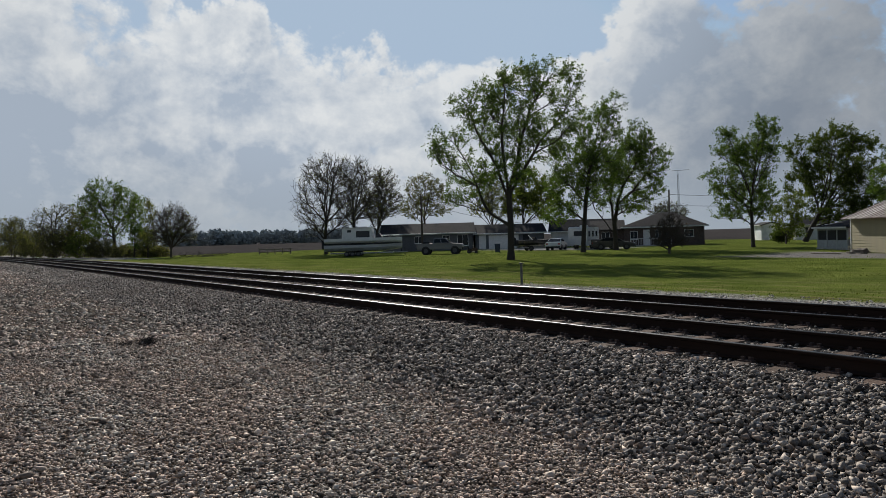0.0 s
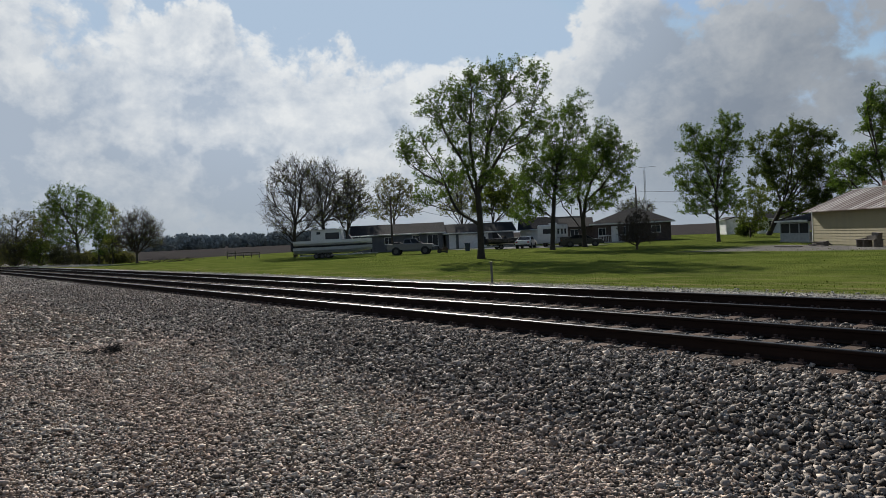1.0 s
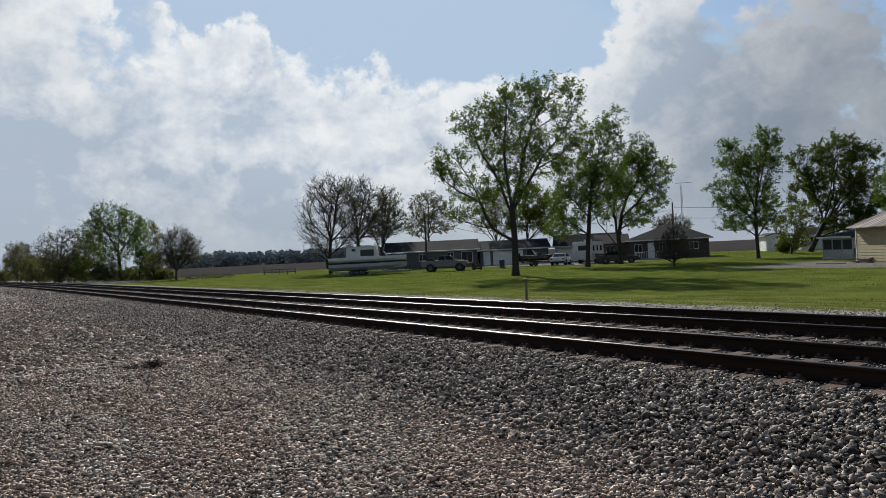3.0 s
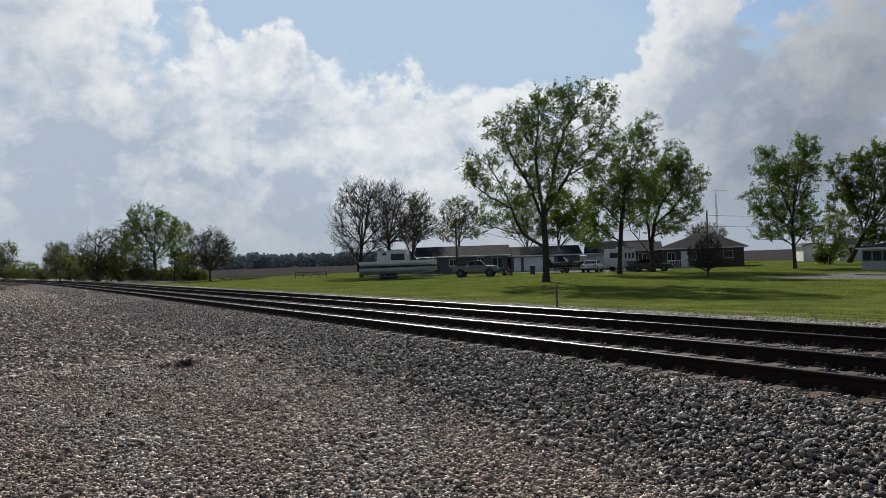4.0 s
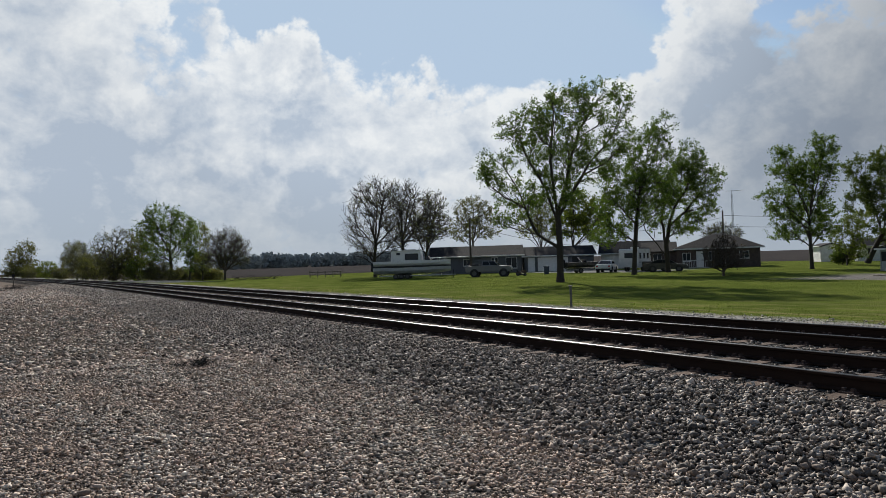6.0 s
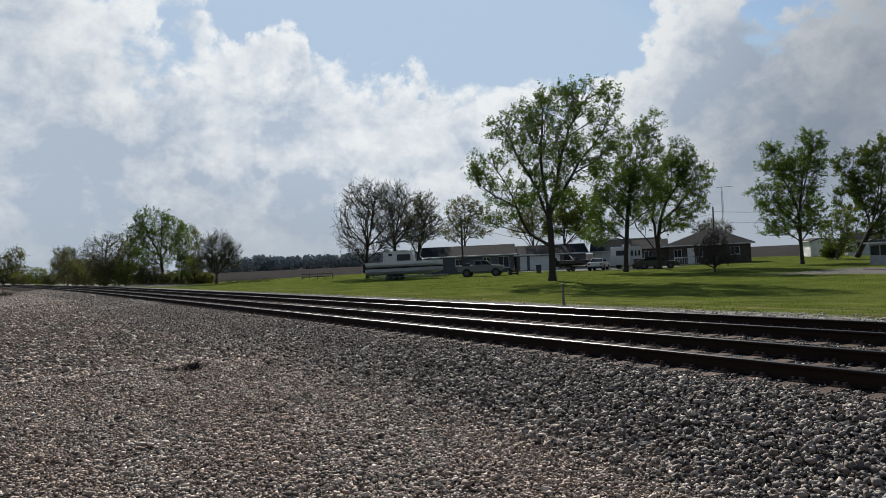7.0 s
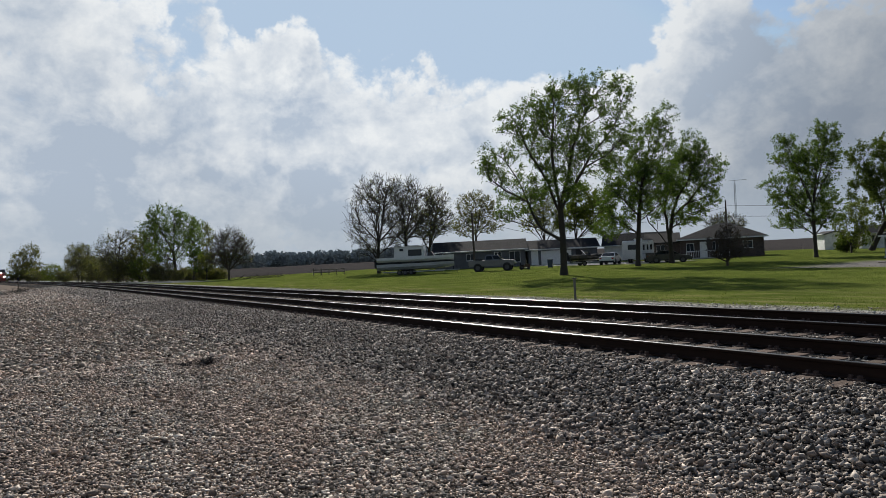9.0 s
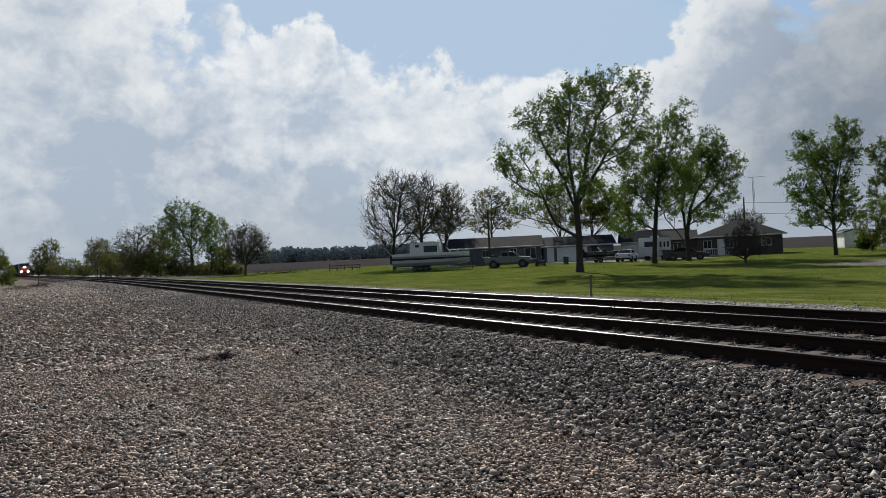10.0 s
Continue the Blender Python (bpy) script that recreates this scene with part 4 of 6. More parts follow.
tree("bush", (-148.9, 18.3, -0.75), [(0.1, -0.3, 3.0, 3.1, 2.9, 2.0), (-1.2, -0.3, 2.4, 1.8, 1.7, 1.4), (1.3, 0.9, 2.4, 1.9, 1.8, 1.4), (0.0, 1.4, 1.3, 2.9, 2.8, 0.8)], [(0.02, 0.0, 1.55)],
     0.066, 3600, 0.18, M_LEAF_OLIVE, "dense brownish thicket along the track", "shrub", seed=82, count=330, step=0.6, twigs=4, bark_mat=M_TWIG, turn=1.449)
tree("bush", (-142.4, 21.2, -0.75), [(0.1, -1.6, 3.0, 2.9, 2.7, 2.2), (-1.1, -0.4, 2.4, 1.7, 1.6, 1.5), (1.2, -0.2, 2.5, 1.7, 1.6, 1.5), (0.0, 1.0, 1.3, 2.7, 2.6, 0.9)], [(0.02, 0.0, 1.51)],
     0.066, 5200, 0.18, M_LEAF_LIME, "light green bush along the track", "shrub", seed=83, count=330, step=0.6, twigs=2, bark_mat=M_TWIG, turn=1.423)
tree("bush", (-138.0, 23.5, -0.75), [(0.1, -0.6, 2.4, 2.5, 2.4, 1.7), (-0.9, 0.1, 2.0, 1.5, 1.4, 1.2), (1.0, 0.4, 2.0, 1.5, 1.4, 1.2), (0.0, -0.8, 1.0, 2.4, 2.2, 0.7)], [(0.02, 0.0, 1.22)],
     0.066, 3600, 0.18, M_LEAF_OLIVE, "dense brownish thicket along the track", "shrub", seed=84, count=330, step=0.6, twigs=4, bark_mat=M_TWIG, turn=1.402)
tree("bush", (-133.3, 26.8, -0.75), [(0.0, -0.1, 1.7, 3.0, 2.9, 1.1), (-1.2, 1.0, 1.4, 1.8, 1.7, 0.8), (1.2, -0.2, 1.4, 1.8, 1.7, 0.8), (0.0, 0.3, 0.8, 2.9, 2.7, 0.5)], [(0.01, 0.0, 0.94)],
     0.066, 3600, 0.18, M_LEAF_OLIVE, "dense brownish thicket along the track", "shrub", seed=85, count=330, step=0.6, twigs=4, bark_mat=M_TWIG, turn=1.373)
tree("bush", (-126.5, 29.8, -0.75), [(0.0, -1.1, 1.3, 2.4, 2.3, 0.8), (-0.9, -0.6, 1.1, 1.4, 1.4, 0.6), (1.0, -0.7, 1.0, 1.5, 1.4, 0.6), (0.0, 0.8, 0.6, 2.3, 2.2, 0.3)], [(0.01, 0.0, 0.68)],
     0.066, 3600, 0.18, M_LEAF_OLIVE, "dense brownish thicket along the track", "shrub", seed=86, count=330, step=0.6, twigs=4, bark_mat=M_TWIG, turn=1.340)
tree("bush", (-168.9, 19.2, -0.75), [(0.1, 1.4, 3.9, 3.3, 3.2, 2.9), (-1.2, 0.3, 3.1, 2.0, 1.9, 2.0), (1.4, 1.0, 3.1, 2.0, 1.9, 2.0), (0.0, -1.5, 1.6, 3.2, 3.0, 1.2)], [(0.04, 0.0, 1.91)],
     0.066, 3600, 0.18, M_LEAF_OLIVE, "dense brownish thicket along the track", "shrub", seed=87, count=330, step=0.6, twigs=4, bark_mat=M_TWIG, turn=1.458)
tree("bush", (-181.2, 17.4, -0.75), [(0.1, 1.3, 3.4, 2.6, 2.4, 2.5), (-0.9, -0.8, 2.7, 1.5, 1.5, 1.8), (1.1, 0.7, 2.7, 1.5, 1.5, 1.8), (0.0, -0.5, 1.4, 2.4, 2.3, 1.0)], [(0.03, 0.0, 1.62)],
     0.066, 3600, 0.18, M_LEAF_OLIVE, "dense brownish thicket along the track", "shrub", seed=88, count=330, step=0.6, twigs=4, bark_mat=M_TWIG, turn=1.475)
tree("bush", (-224.7, 10.7, -0.50), [(0.1, -0.6, 3.3, 3.0, 2.9, 2.3), (-1.1, 0.6, 2.6, 1.8, 1.7, 1.6), (1.3, -0.2, 2.6, 1.8, 1.7, 1.6), (0.0, 0.8, 1.4, 2.9, 2.7, 0.9)], [(0.03, 0.0, 1.66)],
     0.066, 5200, 0.18, M_LEAF_LIME, "light green bush along the track", "shrub", seed=89, count=330, step=0.6, twigs=2, bark_mat=M_TWIG, turn=1.523)
tree("bush", (-269.9, 8.3, -0.50), [(0.1, 1.5, 2.6, 3.6, 3.4, 1.6), (-1.4, -0.5, 2.2, 2.1, 2.0, 1.1), (1.5, 0.3, 2.1, 2.2, 2.1, 1.2), (0.0, -0.6, 1.3, 3.4, 3.2, 0.7)], [(0.02, 0.0, 1.46)],
     0.066, 3600, 0.18, M_LEAF_OLIVE, "dense brownish thicket along the track", "shrub", seed=90, count=330, step=0.6, twigs=4, bark_mat=M_TWIG, turn=1.540)
tree("bush", (-214.6, 13.1, -0.75), [(0.1, -1.2, 2.2, 2.4, 2.3, 1.3), (-0.9, -0.6, 1.8, 1.4, 1.4, 0.9), (1.0, -0.3, 1.8, 1.4, 1.4, 0.9), (0.0, 0.7, 1.1, 2.3, 2.2, 0.5)], [(0.02, 0.0, 1.22)],
     0.066, 3600, 0.18, M_LEAF_OLIVE, "dense brownish thicket along the track", "shrub", seed=91, count=330, step=0.6, twigs=4, bark_mat=M_TWIG, turn=1.510)
tree("bare_tree", (-187.4, 14.8, -0.25), [(0.2, 0.0, 5.7, 3.2, 3.1, 3.4), (-1.4, 0.0, 3.9, 2.6, 2.5, 2.6), (2.2, 0.0, 3.8, 2.4, 2.3, 2.6)], [(0.1, 0.0, 2.83)],
     0.198, 2200, 0.18, M_LEAF_PALE, "pale budding tree in the hedgerow", "tree", seed=101, count=780, step=0.7, twigs=3, turn=1.492)
tree("tree", (-334.9, 7.3, 0.00), [(1.0, -2.0, 9.6, 4.4, 4.2, 5.0), (-2.3, -2.4, 7.7, 4.4, 4.2, 4.5), (3.2, -0.4, 5.8, 2.8, 2.7, 3.2), (-4.8, -0.8, 4.9, 3.2, 3.0, 3.6), (0.2, 1.3, 4.2, 5.0, 4.8, 3.2)], [(0.14, 0.0, 3.72)],
     0.33, 5200, 0.40, M_LEAF_OLIVE, "tall grey-green tree far down the line", "tree", seed=103, count=630, step=1.2, turn=1.549)
tree("bush", (-324.9, 7.6, -0.50), [(0.1, 0.0, 2.8, 5.9, 5.6, 2.2), (-4.9, 0.0, 2.6, 4.2, 4.0, 2.2), (4.7, 0.0, 1.7, 3.6, 3.4, 1.8)], [(0.05, 0.0, 1.5)],
     0.099, 6630, 0.319, M_LEAF_OLIVE, "low hazy undergrowth far down the line", "shrub", seed=105, count=330, step=0.9, twigs=2, bark_mat=M_TWIG, turn=1.547)
tree("bush", (-112.0, -2.8, 0.00), [(0.1, 0.0, 2.2, 1.3, 1.2, 1.6), (-1.5, 0.0, 2.9, 1.6, 1.5, 2.2), (0.7, 0.0, 1.4, 0.9, 0.8, 0.9), (0.5, 0.0, 0.7, 1.5, 1.3, 0.7), (-1.2, 0.0, 0.9, 1.6, 1.3, 0.9)], [(-0.1, 0.0, 0.7)],
     0.079, 9945, 0.128, M_LEAF_LIME, "bright green leafy bush at the edge of the lot", "shrub", seed=107, count=480, step=0.4, bark_mat=M_TWIG, twigs=2, turn=1.596)
tree("bare_tree", (-115.9, -3.6, 0.00), [(0.1, 0.0, 3.6, 1.3, 1.2, 1.7), (-1.4, 0.0, 4.5, 1.5, 1.5, 2.3), (1.0, 0.0, 2.7, 0.8, 0.8, 1.1)], [(0.04, 0.0, 1.74)],
     0.092, 1950, 0.136, M_LEAF_OLIVE, "bare twiggy small tree at the edge of the lot", "tree", seed=109, count=630, step=0.4, twigs=3, bark_mat=M_TWIG, turn=1.602)


# ---- far woods across the field ----
def build_woods():
    g = np.random.default_rng(77)
    c, s = [], []
    for i in range(210):
        az, d = radians(g.uniform(54, 76)), g.uniform(640, 720)
        h = 11.5 + 2.5 * noise.noise((az * 40, 0, 0)) + g.normal(0, 1.0)
        k = 130
        r = 3.4 + g.uniform(0, 1.6)
        q = g.normal(size=(k, 3))
        q /= np.linalg.norm(q, axis=1)[:, None]
        q *= np.array([r, r, h * 0.52]) * g.uniform(0.55, 1, (k, 1))
        c.append(q + (-d * math.sin(az), d * math.cos(az), h * 0.48))
        s.append(g.uniform(0.7, 1.7, k))
    c, s = np.concatenate(c), np.concatenate(s)
    n = len(c)
    a, b = g.normal(size=(n, 3)), g.normal(size=(n, 3))
    a /= np.linalg.norm(a, axis=1)[:, None]
    b /= np.linalg.norm(b, axis=1)[:, None]
    p = np.stack([c - a * s[:, None], c + b * s[:, None], c + a * s[:, None], c - b * s[:, None]], 1).reshape(-1, 3)
    t = (np.arange(n)[:, None, None] * 4 + np.array([(0, 1, 2), (0, 2, 3)])[None]).reshape(-1, 3)
    tagged(tri_mesh("far_woods", p, t, M_WOODS), "belt of woods beyond the ploughed field, blue-green with painted haze", "woods", kind="stuff")


# distance haze is put into this pale blue-grey colour of the woods
M_WOODS = simple("haze_painted_woods", (0.30, 0.33, 0.33), 1.0, 0, 0.25, 0.2, Specular_IOR_Level=0.0)
build_woods()


# ---- buildings ----
def siding(name, color, pitch=0.115, vary=0.12):
    def build(n):
        p = n.coord()
        z = n.xyz(p)[2]
        lap = n.math("FRACT", n.math("DIVIDE", z, pitch))
        f = n.noise(p, 1.3, 5)
        c = n.mix(n.ramp(f, 0.3, 0.7), tuple(v * (1 - vary) for v in color), tuple(min(1, v * (1 + vary)) for v in color))
        c = n.mix(n.ramp(n.noise(n.vec("MULTIPLY", p, (6, 6, 0.6)), 1.0, 4), 0.55, 0.8, 0, 0.25), c, tuple(v * 0.6 for v in color))
        return n.surface(c, 0.6, 0.0, n.bump(lap, 0.9, 0.02))
    return material(name, build)


def shingle(name, a, b):
    def build(n):
        p = n.coord()
        f = n.noise(n.vec("MULTIPLY", p, (3.5, 3.5, 9)), 2.0, 4, 0.7)
        g = n.noise(p, 0.5, 4)
        c = n.mix(n.ramp(f, 0.3, 0.7), a, b)
        c = n.mix(n.ramp(g, 0.45, 0.75, 0, 0.4), c, tuple(v * 0.6 for v in a))
        row = n.math("FRACT", n.math("MULTIPLY", n.xyz(p)[2], 14.0))
        return n.surface(c, 0.95, 0.0, n.bump(n.math("ADD", row, f), 0.4, 0.02), Specular_IOR_Level=0.1)
    return material(name, build)


def brickwork(name, a, b, mortar):
    def build(n):
        p = n.coord()
        t = n.t.nodes.new("ShaderNodeTexBrick")
        x, y, z = n.xyz(p)
        n.put(t.inputs["Vector"], n.join(n.math("ADD", x, y), z, 0.0))
        for k, v in (("Color1", (*a, 1)), ("Color2", (*b, 1)), ("Mortar", (*mortar, 1)), ("Scale", 4.6), ("Mortar Size", 0.016), ("Row Height", 0.33), ("Brick Width", 1.0)):
            t.inputs[k].default_value = v
        c = n.mix(n.ramp(n.noise(p, 2.0, 4), 0.4, 0.7, 0, 0.4), t.outputs[0], tuple(v * 0.6 for v in a))
        return n.surface(c, 0.9, 0.0, n.bump(t.outputs[1], -0.5, 0.01))
    return material(name, build)


M_GREY_SIDING = siding("grey_siding", (0.10, 0.105, 0.115))
M_WHITE_SIDING = siding("white_siding", (0.72, 0.72, 0.70))
M_BRICK = brickwork("dark_brick", (0.06, 0.042, 0.037), (0.10, 0.07, 0.06), (0.12, 0.11, 0.10))
M_SHINGLE = shingle("grey_shingles", (0.012, 0.0125, 0.0145), (0.031, 0.032, 0.036))
M_SHINGLE_BROWN = shingle("brown_shingles", (0.024, 0.0225, 0.022), (0.054, 0.05, 0.048))
M_TRIM = simple("white_trim", (0.62, 0.62, 0.61), 0.5, 0, 0.08)
M_PANE = glass_mat("window_glass", (0.03, 0.035, 0.04))
M_DARK = simple("dark_interior", (0.02, 0.02, 0.022), 0.8)
M_DOOR = simple("white_door", (0.7, 0.69, 0.67), 0.5, 0, 0.08)
M_CONCRETE = simple("concrete", (0.38, 0.37, 0.35), 0.9, 0, 0.2, 2, 0.3)
M_CURTAIN = simple("pale_curtain", (0.55, 0.54, 0.52), 0.9)


def wall_bm(length, z0, z1, holes, thick=0.16):
    """A wall along x with its front face at y=0 and openings (x0, x1, z0, z1) through it."""
    bm = bmesh.new()
    xs = sorted({0.0, length, *[h[0] for h in holes], *[h[1] for h in holes]})
    zs = sorted({z0, z1, *[h[2] for h in holes], *[h[3] for h in holes]})
    for xa, xb in zip(xs, xs[1:]):
        run = None
        for za, zb in zip(zs, zs[1:]):
            cx, cz = (xa + xb) / 2, (za + zb) / 2
            if any(h[0] < cx < h[1] and h[2] < cz < h[3] for h in holes):
                if run:
                    box(bm, xa, xb, 0, thick, *run)
                run = None
            else:
                run = (run[0], zb) if run else (za, zb)
        if run:
            box(bm, xa, xb, 0, thick, *run)
    bmesh.ops.remove_doubles(bm, verts=bm.verts, dist=0.0005)
    return bm


def window(parent, x0, x1, z0, z1, curtain=False, bars=1, name="window"):
    w = part(name, wall_bm(x1 - x0, z0, z1, [(0.06, x1 - x0 - 0.06, z0 + 0.06, z1 - 0.06)], 0.09), M_TRIM, parent, "white-framed window")
    w.location = (x0, -0.02, 0)
    for i in range(bars + 1):
        a = 0.06 + (x1 - x0 - 0.12) * i / (bars + 1)
        b = 0.06 + (x1 - x0 - 0.12) * (i + 1) / (bars + 1)
        part("pane", boxed(a + 0.012 * (i > 0), b - 0.012 * (i < bars), 0.045, 0.055, z0 + 0.06, z1 - 0.06), M_PANE, w)
        if i:
            part("mullion", boxed(a - 0.02, a + 0.02, 0.02, 0.06, z0 + 0.06, z1 - 0.06), M_TRIM, w)
    if curtain:
        part("curtain", boxed(0.08, x1 - x0 - 0.08, 0.12, 0.14, z0 + 0.08, z1 - 0.08), M_CURTAIN, w)
    part("window_sill", boxed(-0.04, x1 - x0 + 0.04, -0.05, 0.05, z0 - 0.05, z0 - 0.003), M_TRIM, w)
    return w


def door(parent, x0, x1, z0, z1, mat=None, panels=3, name="door"):
    d = part(name, boxed(x0, x1, 0.03, 0.08, z0, z1), mat or M_DOOR, parent)
    for i in range(panels):
        a = z0 + 0.12 + (z1 - z0 - 0.12) * i / panels
        b = z0 + (z1 - z0) * (i + 1) / panels
        part("panel", boxed(x0 + 0.14, x1 - 0.14, 0.016, 0.03, a, b - 0.06, bevel=0.006), mat or M_DOOR, d)
    if x1 - x0 < 1.3:
        part("door_handle", tubed((x1 - 0.1, -0.03, z0 + 1.0), (x1 - 0.1, 0.03, z0 + 1.0), 0.03), M_DARK, d)
    return d


def gable_roof(length, depth, eave, ridge, over=0.4, thick=0.14):
    """Two slopes with ridge along x; front eave at y=-over."""
    h, s = depth / 2, (ridge - eave) / (depth / 2)
    lo = eave - s * over
    out = [(-over, lo), (h, ridge), (depth + over, lo), (depth + over, lo + thick), (h, ridge + thick), (-over, lo + thick)]
    bm = bmesh.new()
    a = [bm.verts.new((-over, y, z)) for y, z in out]
    b = [bm.verts.new((length + over, y, z)) for y, z in out]
    bm.faces.new(a)
    bm.faces.new(b[::-1])
    for i in range(6):
        bm.faces.new((a[i], b[i], b[(i + 1) % 6], a[(i + 1) % 6]))
    return bm


def gable_end(depth, z0, eave, ridge, x0, x1):
    """An end wall with its pointed top."""
    bm = bmesh.new()
    out = [(0, z0), (depth, z0), (depth, eave), (depth / 2, ridge), (0, eave)]
    a = [bm.verts.new((x0, y, z)) for y, z in out]
    b = [bm.verts.new((x1, y, z)) for y, z in out]
    bm.faces.new(a)
    bm.faces.new(b[::-1])
    for i in range(5):
        bm.faces.new((a[i], b[i], b[(i + 1) % 5], a[(i + 1) % 5]))
    return bm


def house(name, p0, p1, depth, eave, ridge, wall_mat, roof_mat, label, windows=(), doors=(), category="house", over=0.4, trim=True):
    """A gabled building whose front runs from p0 to p1 on the ground; heights above its floor."""
    dx, dy = p1[0] - p0[0], p1[1] - p0[1]
    length = math.hypot(dx, dy)
    ob = thing(name, Matrix.Translation((p0[0], p0[1], -0.25)) @ Matrix.Rotation(math.atan2(dy, dx), 4, "Z"), label, category)
    holes = [w[:4] for w in windows] + [d[:4] for d in doors]
    part("wall", wall_bm(length, -0.1, eave, holes), wall_mat, ob)
    bm = boxed(0, length, depth - 0.16, depth, -0.1, eave)
    part("wall", bm, wall_mat, ob)
    part("wall", gable_end(depth, -0.1, eave - 0.01, ridge - 0.02, -0.003, 0.15), wall_mat, ob)
    part("wall", gable_end(depth, -0.1, eave - 0.01, ridge - 0.02, length - 0.15, length + 0.003), wall_mat, ob)
    part("floor_slab", boxed(0.16, length - 0.16, 0.17, depth - 0.17, -0.1, 0.1), M_DARK, ob)
    roof = part("roof", gable_roof(length, depth, eave, ridge, over), roof_mat, ob)
    if trim:
        s = (ridge - eave) / (depth / 2)
        lo = eave - s * over
        part("fascia", boxed(-over, length + over, -over - 0.03, -over - 0.002, lo - 0.02, lo + 0.16), M_TRIM, roof, "white fascia board")
        part("gutter", tubed((-over, -over - 0.08, lo + 0.1), (length + over, -over - 0.08, lo + 0.1), 0.055), M_TRIM, roof, "white rain gutter")
    for w in windows:
        window(ob, *w)
    for d in doors:
        door(ob, *d)
    return ob


house("house", (-91.8, 53.0), (-84.6, 63.85), 7.5, 2.5, 3.85, M_GREY_SIDING, M_SHINGLE, "long low house with grey siding and grey shingle roof",
      [(0.6, 2.4, 1.5, 2.1), (4.6, 5.7, 1.1, 2.1, True), (8.6, 9.6, 0.9, 2.2), (10.7, 12.3, 0.6, 2.2, True)], [])
house("garage", (-84.4, 64.1), (-78.9, 72.3), 7.0, 2.25, 3.45, M_GREY_SIDING, M_SHINGLE, "grey attached garage with a wide white overhead door",
      [], [(0.5, 1.5, 0.02, 2.02), (1.9, 6.2, 0.02, 2.0, None, 4, "garage_door"), (6.8, 7.7, 0.02, 2.0, M_DARK, 1)], "garage")


def hip_roof(length, depth, eave, ridge, over=0.5, thick=0.12):
    bm = bmesh.new()
    h = depth / 2 * 0.95
    lo = [bm.verts.new(c) for c in ((-over, -over, eave), (length + over, -over, eave), (length + over, depth + over, eave), (-over, depth + over, eave))]
    up = [bm.verts.new((c.co.x, c.co.y, eave + thick)) for c in lo]
    a, b = bm.verts.new((length * 0.5, depth / 2, ridge)), bm.verts.new((length * 0.655, depth / 2, ridge))
    bm.faces.new(lo[::-1])
    for i in range(4):
        bm.faces.new((lo[i], lo[(i + 1) % 4], up[(i + 1) % 4], up[i]))
    bm.faces.new((up[0], up[1], b, a))
    bm.faces.new((up[1], up[2], b))
    bm.faces.new((up[2], up[3], a, b))
    bm.faces.new((up[3], up[0], a))
    return bm


def brick_house():
    p0, p1 = (-66.9, 75.7), (-59.6, 82.7)
    length, depth = math.hypot(p1[0] - p0[0], p1[1] - p0[1]), 9.0
    turn = math.atan2(p1[1] - p0[1], p1[0] - p0[0])
    ob = thing("house", Matrix.Translation((*p0, -0.25)) @ Matrix.Rotation(turn, 4, "Z"), "dark brick ranch house with a hipped brown shingle roof and porch", "house")
    wins = [(0.7, 1.7, 0.9, 2.0, True), (3.9, 4.7, 0.8, 2.1, True), (7.6, 8.8, 1.1, 2.05)]
    doors = [(2.4, 3.3, 0.1, 2.15)]
    part("wall", wall_bm(length, -0.1, 2.45, [w[:4] for w in wins] + [d[:4] for d in doors]), M_BRICK, ob)
    part("wall", boxed(-0.003, 0.16, 0.165, depth, -0.1, 2.45), M_BRICK, ob)
    part("wall", boxed(length - 0.16, length + 0.003, 0.165, depth, -0.1, 2.45), M_BRICK, ob)
    part("wall", boxed(0.165, length - 0.165, depth - 0.16, depth, -0.1, 2.45), M_BRICK, ob)
    roof = part("roof", hip_roof(length, depth, 2.45, 4.5), M_SHINGLE_BROWN, ob)
    part("fascia", boxed(-0.5, length + 0.5, -0.535, -0.503, 2.4, 2.56), M_TRIM, roof, "white fascia board")
    for w in wins:
        window(ob, *w)
    door(ob, *doors[0])
    # front wing with its own small gable
    part("wing", boxed(-4.2, -0.01, 0.6, 7.0, -0.1, 2.3), M_BRICK, ob, "dark brick side wing")
    bm = gable_roof(4.0, 6.4, 2.3, 3.45, 0.35)
    bmesh.ops.translate(bm, verts=bm.verts, vec=(-4.2, 0.6, 0))
    part("roof", bm, M_SHINGLE_BROWN, ob)
    w = window(ob, -3.0, -1.9, 0.9, 2.0)
    w.location.y = 0.5
    part("porch_slab", boxed(0.4, 6.0, -1.9, -0.01, -0.1, 0.12), M_CONCRETE, ob)
    for i in range(4):
        x = 0.6 + i * 1.7
        part("porch_post", boxed(x, x + 0.1, -1.85, -1.75, 0.12, 1.05), M_TRIM, ob)
    part("porch_rail", boxed(0.6, 5.8, -1.82, -1.78, 0.95, 1.03), M_TRIM, ob)
    for i in range(24):
        x = 0.8 + i * 0.21
        part("baluster", boxed(x, x + 0.04, -1.82, -1.78, 0.2, 0.95), M_TRIM, ob)


